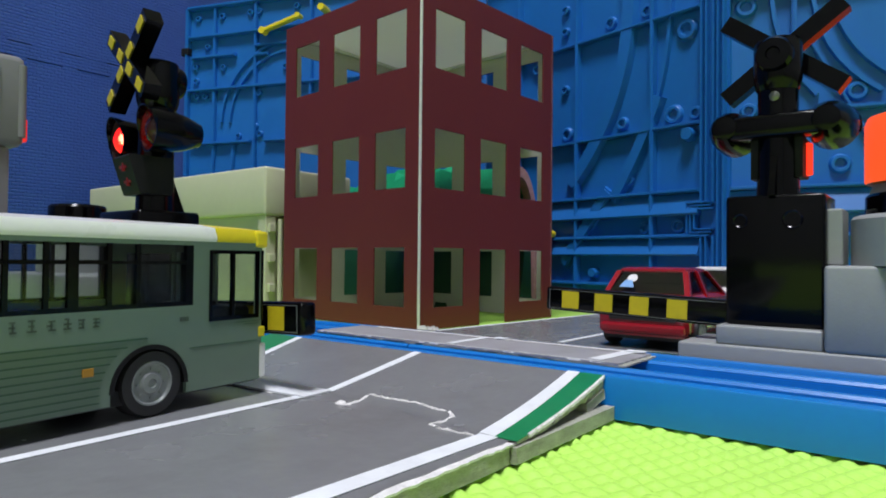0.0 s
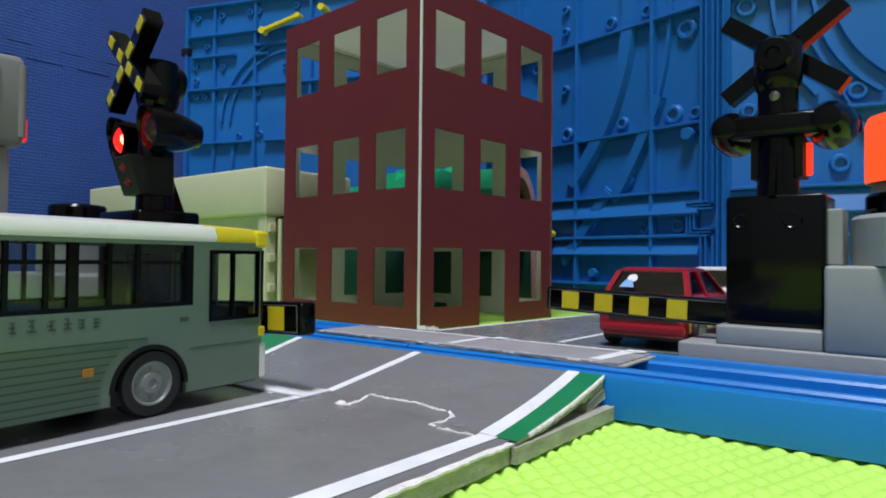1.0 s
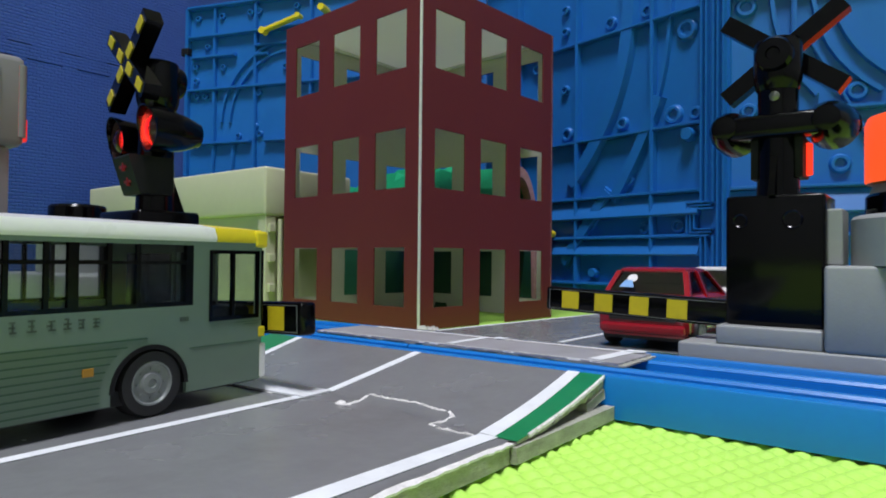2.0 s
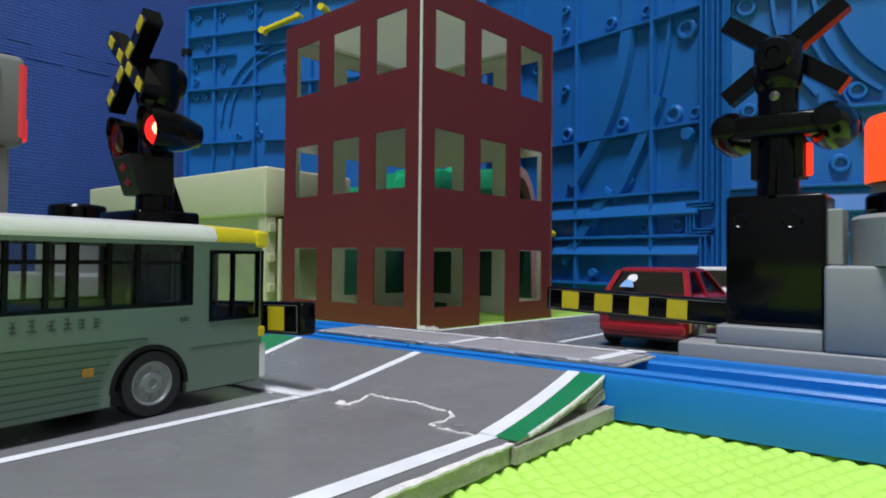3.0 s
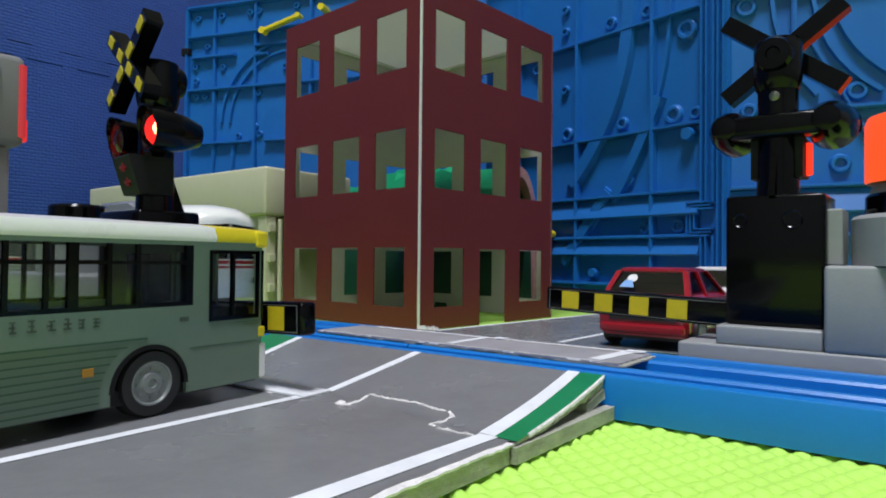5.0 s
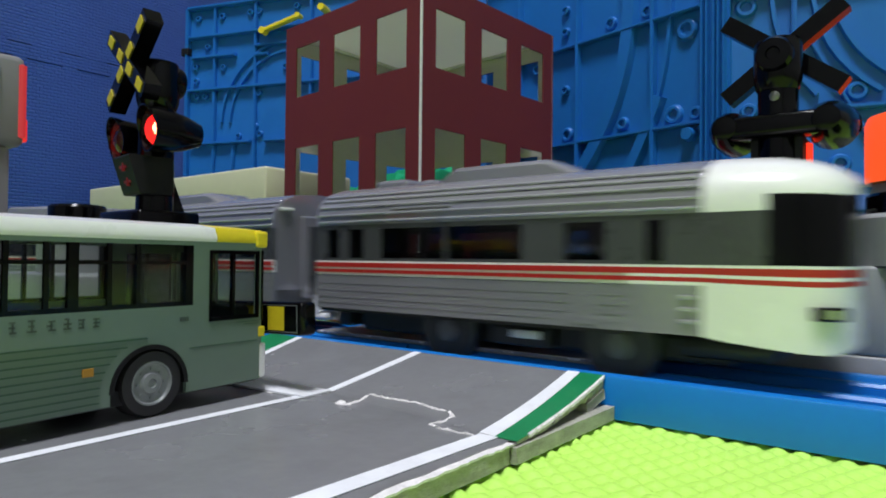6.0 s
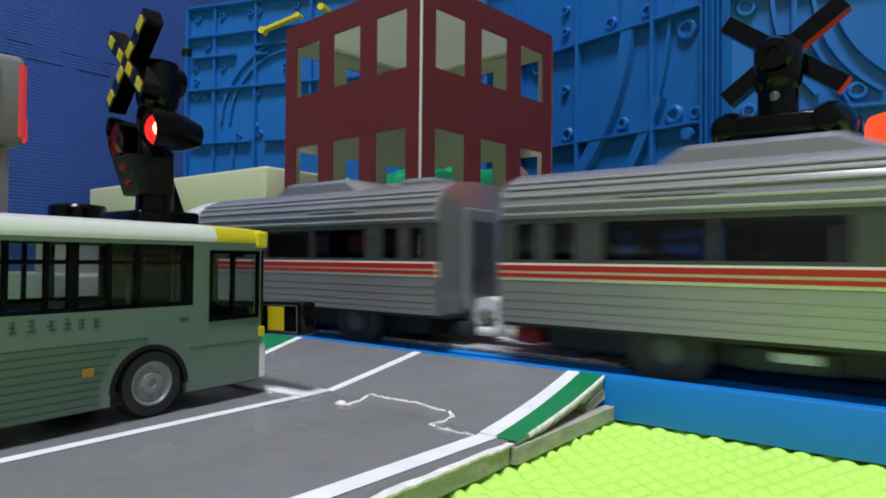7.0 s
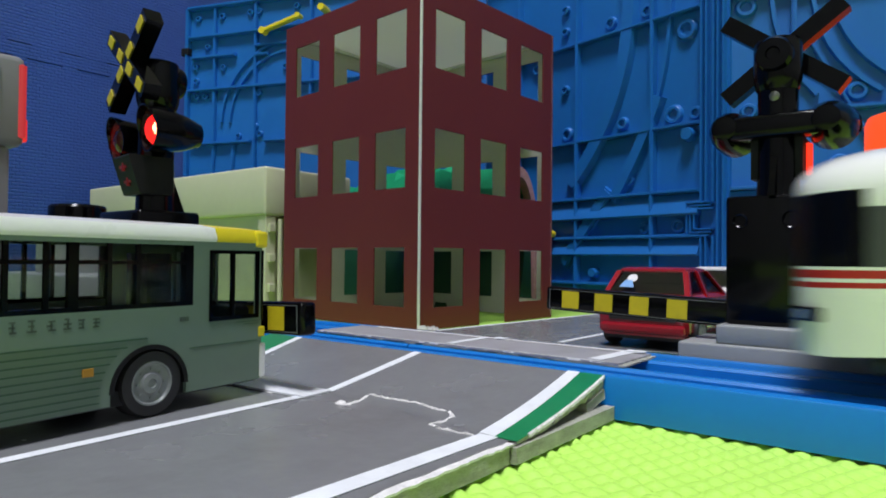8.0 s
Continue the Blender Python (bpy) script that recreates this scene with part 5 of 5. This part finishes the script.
def car_shell(car, length, windows, x_start, x_end, dark_from=None):
    """Sides with openings, stripes, roof and floor between x_start and x_end."""
    for side in (1, -1):
        y = side * HALF_W
        xs = [x_start] + [v for w in windows for v in w] + [x_end]

        def place(u, v, w, side=side, y=y):
            return (u, y - side * w, v)
        part("lower_side", box(x_start, x_end, min(y, y - side * 0.0012), max(y, y - side * 0.0012), Z_BOT, 0.0277), SILVER, car, "silver-grey lower side")
        for k, zz in enumerate((0.0195, 0.0212, 0.0232, 0.0252)):
            part("side_bead", box(x_start + 0.001, x_end - 0.001, min(y, y + side * 0.00008), max(y, y + side * 0.00008), zz, zz + 0.0003), SILVER, car)
        part("stripe_band", box(x_start, x_end, min(y + side * 0.0001, y - side * 0.0012), max(y + side * 0.0001, y - side * 0.0012), 0.0278, Z_BAND), TRAINWHITE, car, "white stripe band")
        for za, zb in ((0.0285, 0.0294), (0.0300, 0.0313)):
            part("red_stripe", box(x_start, x_end, min(y + side * 0.00012, y + side * 0.0003), max(y + side * 0.00012, y + side * 0.0003), za, zb), TRAINRED, car, "red stripe")
        own = pierced(xs, [Z_BAND, 0.0326, 0.0408, Z_TOP], lambda i, j: j == 1 and i % 2 == 1, 0.0012, place)
        part("window_band", own, TRAINDARK, car, "dark grey window band")
        for a, b in windows:
            g = part("window_pane", box(a, b, min(y - side * 0.0006, y - side * 0.0008), max(y - side * 0.0006, y - side * 0.0008), 0.0326, 0.0408), TRAIN_GLASS, car, "tinted clear window pane")
            g.visible_shadow = False
    own = loft([roof_section(x_start), roof_section(x_end)], closed=False)
    lid = loft([[(x, a * 0.95, b - 0.001) for x, a, b in roof_section(x_start)], [(x, a * 0.95, b - 0.001) for x, a, b in roof_section(x_end)]], closed=False)
    join(own, lid)
    part("roof", own, SILVER, car, "ribbed silver-grey roof", True)
    for side in (1, -1):
        for zz, ins in ((0.0427, 0.0), (0.0447, 0.0), (0.0470, 0.0006), (0.0488, 0.0015), (0.0503, 0.0031)):
            yy = side * (HALF_W - ins)
            part("roof_bead", box(x_start + 0.001, x_end - 0.001, min(yy, yy + side * 0.0005), max(yy, yy + side * 0.0005), zz, zz + 0.0006, 0.0002, 1), SILVER_BEAD, car)
        part("hand_rail", box(x_start + 0.03, x_start + 0.05, min(side * (HALF_W - 0.0012), side * (HALF_W + 0.0004)), max(side * (HALF_W - 0.0012), side * (HALF_W + 0.0004)), 0.0456, 0.0464, 0.0003), SILVER, car)
    part("floor_pan", box(x_start, x_end, -HALF_W + 0.0013, HALF_W - 0.0013, Z_BOT - 0.001, Z_BOT + 0.004), UNDER, car)
    for k in range(int((x_end - x_start) / 0.02)):
        xx = x_start + 0.012 + 0.02 * k
        if xx < x_end - 0.008:
            part("bench", box(xx - 0.002, xx + 0.002, -0.009, 0.009, Z_BOT + 0.004, 0.0345, 0.0006), UNDER, car, "dark seat back")


def end_wall(car, x, sign):
    own = bmesh.new()
    pts = [(-HALF_W + 0.0002, Z_BOT)] + [(a * 0.99, b) for _, a, b in roof_section(0)] + [(HALF_W - 0.0002, Z_BOT)]
    extrude(pts, "x", x, x - sign * 0.0015, own)
    part("end_wall", own, SILVER, car, "silver-grey end wall")
    part("gangway", box(min(x, x + sign * 0.0014), max(x, x + sign * 0.0014), -0.0075, 0.0075, Z_BOT + 0.001, 0.0465, 0.0005), SILVER, car)
    part("gangway_door", box(min(x + sign * 0.0013, x + sign * 0.0018), max(x + sign * 0.0013, x + sign * 0.0018), -0.0048, 0.0048, Z_BOT + 0.002, 0.043), TRAINDARK, car)
    part("end_lamp", box(min(x, x + sign * 0.0012), max(x, x + sign * 0.0012), -0.0165, -0.0115, 0.0478, 0.0488, 0.0003), TRAINWHITE, car)


WHEEL_R, WHEEL_Z = 0.0083, 0.0142


def running_gear(car, x0, x1, axle_at):
    part("underframe", box(x0 + 0.008, x1 - 0.008, -0.0095, 0.0095, 0.0112, Z_BOT - 0.001, 0.001), UNDER, car, "black underframe box")
    axles = []
    for ax in axle_at:
        own = bmesh.new()
        for side in (1, -1):
            r = WHEEL_R
            lathe([(r - 0.0012, side * 0.0104), (r, side * 0.0108), (r, side * 0.0142), (r - 0.0005, side * 0.0147), (r - 0.0016, side * 0.0147), (r - 0.0020, side * 0.0143), (0.0030, side * 0.0143), (0.0027, side * 0.0152), (0.001, side * 0.0154)], "y", 32, bm=own)
        lathe([(0.001, -0.0115), (0.001, 0.0115)], "y", 8, bm=own)
        for f in own.faces:
            c = f.calc_center_median()
            f.material_index = 1 if abs(c.y) > 0.0144 and math.hypot(c.x, c.z) < 0.0035 else 0
        w = part("wheelset", own, [WHEELGREY, WHEELHUB], car, "dark grey wheels on an axle", True)
        w.matrix_basis = pose(ax, 0, WHEEL_Z)
        axles.append((w, ax))
    mid = sum(axle_at) / 2
    part("side_box", box(mid - 0.010, mid + 0.006, -0.0140, -0.0096, 0.0118, 0.0165, 0.0006), UNDER, car)
    part("side_tank", box(mid - 0.004, mid + 0.004, -0.0148, -0.0139, 0.0138, 0.0158, 0.0004), HOOKWHITE, car, "small white switch tab", True)
    return axles


def coupler(car, x, sign, ring=True, reach=0.0098):
    own = box(min(x, x + sign * 0.010), max(x, x + sign * 0.010), -0.0035, 0.0035, 0.0118, 0.0142, 0.001)
    if ring:
        loop = []
        for k in range(25):
            a = math.pi * (1.25 - 1.45 * k / 24)
            c, s = math.cos(a), math.sin(a)
            loop.append([(x + sign * (reach - c * r), dy, 0.0165 + s * r * 0.95) for r, dy in ((0.0030, -0.0034), (0.0062, -0.0034), (0.0062, 0.0034), (0.0030, 0.0034))])
        loft(loop, bm=own)
    part("coupler", own, HOOKWHITE, car, "white plastic hook coupler", True)
    part("coupler_mount", box(min(x - sign * 0.003, x + sign * 0.004), max(x - sign * 0.003, x + sign * 0.004), -0.0085, 0.0085, 0.0118, 0.0158, 0.0008), TRAINRED if not ring else UNDER, car, "dark red coupler mount" if not ring else "", True)


WHEELGREY = surf("wheel_grey_plastic", (0.04, 0.04, 0.04), 0.5, var=0.25, scale=300)
WHEELHUB = surf("wheel_hub_plastic", (0.11, 0.11, 0.11), 0.5, var=0.2, scale=300)


def roof_unit(car, x0, x1):
    def ring(x, w, z):
        return [(x, -w, 0.0525), (x, -w, z - 0.0012), (x, -w + 0.0015, z), (x, w - 0.0015, z), (x, w, z - 0.0012), (x, w, 0.0525)]
    part("roof_unit", loft([ring(x0, 0.009, 0.0538), ring(x0 + 0.006, 0.0095, 0.0572), ring(x1 - 0.008, 0.0095, 0.0572), ring(x1, 0.009, 0.0538)]), SILVER, car, "silver-grey roof unit", True)


def mid_car():
    car = thing("train_car", "silver-grey toy train car with red and white stripes, see-through windows", "toy train car", group="cars of the toy train")
    x0, x1 = 0.0, MID_L
    wins = [(0.0045, 0.0095), (0.0135, 0.0195), (0.026, 0.0480), (0.0490, 0.071), (0.082, 0.0925), (0.103, 0.113)]
    car_shell(car, MID_L, wins, x0, x1)
    end_wall(car, x0, -1)
    end_wall(car, x1, 1)
    roof_unit(car, 0.034, 0.076)
    coupler(car, x0 + 0.002, -1, False)
    coupler(car, x1 - 0.002, 1, True)
    return car, running_gear(car, x0, x1, (0.0385, 0.0855))


def head_car():
    """The end car; its nose points to +x."""
    car = thing("train_car", "silver-grey toy train end car with white nose and dark windscreen", "toy train car", group="cars of the toy train")
    x0, x1 = 0.0, 0.0968
    wins = [(0.0045, 0.0095), (0.0135, 0.0195), (0.026, 0.0480), (0.0490, 0.071), (0.082, 0.0915)]
    car_shell(car, HEAD_L, wins, x0, x1)
    end_wall(car, x0, -1)
    # nose: sections from the shell to the tip
    secs = [(x1, 1.0, Z_RIDGE, Z_BOT), (0.1115, 1.0, Z_RIDGE, Z_BOT), (0.1150, 0.995, 0.0540, Z_BOT - 0.0006), (0.1228, 0.965, 0.0536, Z_BOT - 0.0014), (0.1283, 0.89, 0.0526, Z_BOT - 0.0020), (0.1319, 0.78, 0.0513, Z_BOT - 0.0022), (0.1340, 0.63, 0.0500, Z_BOT - 0.0020), (0.1351, 0.45, 0.0490, Z_BOT - 0.0016), (0.1357, 0.25, 0.0484, Z_BOT - 0.0014), (0.1359, 0.02, 0.0482, Z_BOT - 0.0013)]
    zs0 = [Z_BOT, 0.0225, 0.0278, 0.0285, 0.0294, 0.0300, 0.0313, Z_BAND, 0.0370, Z_TOP]
    own = bmesh.new()
    rings = []
    for x, s, top, bot in secs:
        brow = Z_TOP + 0.0030 * (1 - s)
        k = (brow - Z_BAND) / (Z_TOP - Z_BAND)
        side_pts = []
        for z in zs0:
            zz = bot + (z - Z_BOT) * (Z_BAND - bot) / (Z_BAND - Z_BOT) if z <= Z_BAND else Z_BAND + (z - Z_BAND) * k
            lean = 1.0 if z <= Z_BAND else 1.0 - 0.05 * (z - Z_BAND) / 0.01 * (1 - s) * 4
            side_pts.append((HALF_W * s * lean, zz))
        right = [(a, z) for a, z in side_pts]
        roof_r = [(a * side_pts[-1][0] / HALF_W, brow + (b - Z_TOP) * (top - brow) / (Z_RIDGE - Z_TOP)) for _, a, b in roof_section(0)][::-1][1:6]
        half = right + roof_r
        full = half[:-1] + [half[-1]] + [(-a, z) for a, z in half[::-1][1:]] if abs(half[-1][0]) < 1e-6 else half + [(-a, z) for a, z in half[::-1]]
        rings.append([(x, a, z) for a, z in full])
    n = len(rings[0])
    rows = [[own.verts.new(p) for p in r] for r in rings]
    for q, (ra, rb) in enumerate(zip(rows, rows[1:])):
        for i in range(n - 1):
            f = own.faces.new((ra[i], ra[i + 1], rb[i + 1], rb[i]))
            lvl = i if i < (n - 1) / 2 else n - 2 - i
            mat = 4 if q == 0 and (lvl < 2 or lvl > 8) else 0
            if lvl in (3, 5):
                mat = 1
            elif lvl in (7, 8):
                mat = 2 if q >= 3 else 3
            elif lvl == 9 and q >= 3:
                mat = 2
            f.material_index = mat
    own.faces.new(rows[-1]).material_index = 0
    part("nose", own, [TRAINWHITE, TRAINRED, BLACK, TRAINDARK, SILVER], car, "glossy white nose with dark wrap-round windscreen", True)
    for side in (1, -1):
        lamp = part("head_lamp", box(-0.001, 0.001, -0.0030, 0.0030, -0.0013, 0.0013, 0.0004), BLACK, car, "dark recessed head lamp")
        lamp.matrix_basis = pose(0.1323, side * 0.0142, 0.0232, 0, 0, side * 48)
        part("glass", box(0.0008, 0.0012, -0.0012, 0.0012, -0.0008, 0.0008), CHROME, lamp)
    for side in (1, -1):
        for zz, ins in ((0.0427, 0.0), (0.0447, 0.0), (0.0470, 0.0006), (0.0488, 0.0015), (0.0503, 0.0031)):
            yy = side * (HALF_W - ins)
            part("roof_bead", box(x1 - 0.0008, 0.1108, min(yy, yy + side * 0.0005), max(yy, yy + side * 0.0005), zz, zz + 0.0006, 0.0002, 1), SILVER_BEAD, car)
        for zz in (0.0202, 0.0226, 0.0250):
            yy = side * HALF_W
            part("step_rung", box(0.1075, 0.1102, min(yy, yy + side * 0.0005), max(yy, yy + side * 0.0005), zz, zz + 0.0009, 0.0002, 1), SILVER_BEAD, car)
        yy = side * HALF_W
        part("door_leaf", box(0.0835, 0.0900, min(yy - side * 0.0004, yy + side * 0.00015), max(yy - side * 0.0004, yy + side * 0.00015), 0.0188, 0.0272), SILVER, car)
    part("skirt", box(0.104, 0.1235, -0.0115, 0.0115, 0.0125, 0.0172, 0.002), UNDER, car, "dark skirt under the nose", True)
    for side in (1, -1):
        y = side * HALF_W
        part("side_window", box(0.1005, 0.1040, min(y, y + side * 0.0002), max(y, y + side * 0.0002), 0.0326, 0.0408), BLACK, car, "narrow dark window")
    roof_unit(car, 0.038, 0.080)
    part("roof_antenna", box(0.012, 0.024, -0.006, 0.006, 0.0530, 0.0560, 0.001), SILVER, car)
    part("roof_antenna", box(0.028, 0.033, -0.004, 0.004, 0.0530, 0.0555, 0.001), SILVER, car)
    coupler(car, x0 + 0.002, -1, True, 0.0070)
    return car, running_gear(car, x0 + 0.002, HEAD_L - 0.012, (0.0465, 0.0930))


# ---- build ----
room()
play_mat()
near_road()
ramp("near_ramp", RAMP_Y, RAIL_Y0 - 0.0002, -0.166, -0.0556, 1, "grey printed ramp with green verge climbing to the rails")
crossing_panel()
ramp("far_ramp", 0.2048, RAIL_Y1 + 0.0004, -0.166, -0.0556, -1, "grey printed ramp descending beyond the rails")
far_road()
track()
mid_panel()
right_panel()
left_panel()
foam_wall()
building()
cream_building()
tunnel()
crossing_signal(pose(-0.1696, 0.0895, -0.0046), "black toy crossing signal with flashing red lamps and lowered boom", 2.0, 0.0046, 0.0186, -0.0590, 0.0108, 0.0818, 0.0215, 0.1068, -6.5)
crossing_signal(pose(-0.0331, 0.1787, 0, 0, 0, 180), "black toy crossing signal seen from behind, boom lowered", 2.0, 0.0, 0.0142, -0.043, 0.0188, 0.0778, 0.0229, 0.1046)
warning_post(pose(-0.1755, 0.0600, 0), "grey plastic warning post with small red lens")
beacon(pose(-0.0060, 0.2575, 0))
bus()
toy_car(pose(-0.0794, 0.2086, ROAD_Z), CARRED, "glossy dark red toy car seen from behind")
toy_car(pose(-0.079, 0.292, ROAD_Z), CARWHITE, "white toy car standing before the red one")
HEAD, HEAD_AXLES = head_car()
MIDDLE, MID_AXLES = mid_car()
TAIL = copy_thing(HEAD, Matrix.Identity(4))
TAIL_AXLES = [(o, ax - 0.0135) for (w, ax) in HEAD_AXLES for o in TAIL.children if o.data == w.data and abs(o.matrix_basis.translation.x - ax) < 1e-5]


# ---- what moves ----
SPEED = 0.2085
SLIP = ((0.0, 0.0), (6.6, 0.0), (7.0, -0.001), (7.5, 0.0005), (8.0, 0.0055))
SWITCHES = ((0.0, 1), (0.5, 0), (1.0, 1), (1.5, 0), (1.96, 1), (2.43, 0), (2.9, 1), (3.4, 0), (3.82, 1), (4.3, 0), (4.8, 1), (5.3, 0), (5.8, 1), (6.3, 0), (6.72, 1), (7.2, 0), (7.7, 1))


def on_track(s):
    """The pose on the rails at s metres along the straight; before its start the line bends round the curve."""
    if s >= STRAIGHT_X0:
        return pose(s, TRAIN_Y, 0)
    d = STRAIGHT_X0 - s
    r = CURVE_R + TRAIN_Y - TRACK_Y
    if d <= r * math.pi / 2:
        a = d / r
        return pose(STRAIGHT_X0 - r * math.sin(a), TRAIN_Y - r + r * math.cos(a), 0, 0, 0, math.degrees(a))
    return pose(STRAIGHT_X0 - r, TRAIN_Y - r - (d - r * math.pi / 2), 0, 0, 0, 90)


def run(t):
    """Metres run since six seconds: nearly even, with a slight slip of the drive wheels."""
    for (ta, a), (tb, b) in zip(SLIP, SLIP[1:]):
        if t <= tb:
            k = (t - ta) / (tb - ta)
            return SPEED * (t - 6.0) + a + (b - a) * k * k * (3 - 2 * k)
    return SPEED * (t - 6.0) + SLIP[-1][1]


def motions():
    times = [i / 10 for i in range(81)]
    tail_turn = pose(0, 0, 0, 0, 0, 180)
    for car, axles, offset, length, flip in ((HEAD, HEAD_AXLES, 0.001, HEAD_L, False), (MIDDLE, MID_AXLES, -GAP - MID_L, MID_L, False), (TAIL, TAIL_AXLES, -2 * GAP + 0.0010 - MID_L, HEAD_L, True)):
        rows = []
        for t in times:
            rear = -0.1496 + run(t) + offset
            middle = rear - length / 2 if flip else rear + length / 2
            m = on_track(middle) @ pose(-length / 2, 0, 0) if not flip else on_track(middle) @ pose(length / 2, 0, 0) @ tail_turn
            rows.append((t, m))
        walk(car, rows)
        for w, ax in axles:
            spin = math.degrees(SPEED / WHEEL_R) * (-1 if flip else 1)
            walk(w, [(i / 30, pose(ax, 0, WHEEL_Z) @ pose(0, 0, 0, 0, (spin * i / 30) % 360, 0)) for i in range(241)])
    for ob, x, label in BLINK:
        if label == "beacon":
            at, up, lead = Matrix.Identity(4), 1, 0.1
        elif label == "strip":
            at, up, lead = pose(*ob.matrix_basis.translation, 0, 0, 75), 1, 0.0
        elif label.startswith("edge"):
            at, up, lead = pose(*ob.matrix_basis.translation, 0, 0, 180 if "behind" in label else 0), 1, 0.1
        else:
            back = "behind" in label
            up = 1 if x > 0 else 0
            at, lead = pose(*ob.matrix_basis.translation, 0, 0, 56), 0.1 if back else 0.0
        # half turns: 0 shows the glowing half to -y
        angle = 0 if up == (1 if lead else 0) else 180
        rows = [(0.0, at @ pose(0, 0, 0, 0, 0, angle))]
        for t, on in SWITCHES:
            t = max(0.0, t - lead)
            lit = on == up
            goal = 0 if lit else 180
            if goal == angle % 360:
                continue
            for k in range(4):
                rows.append((t + k / 30, at @ pose(0, 0, 0, 0, 0, angle + 60 * k)))
            angle = (angle + 180) % 360
        rows.append((8.0, at @ pose(0, 0, 0, 0, 0, angle)))
        clean = []
        for r in rows:
            if not clean or frame(r[0]) > frame(clean[-1][0]):
                clean.append(r)
        walk(ob, clean)


motions()
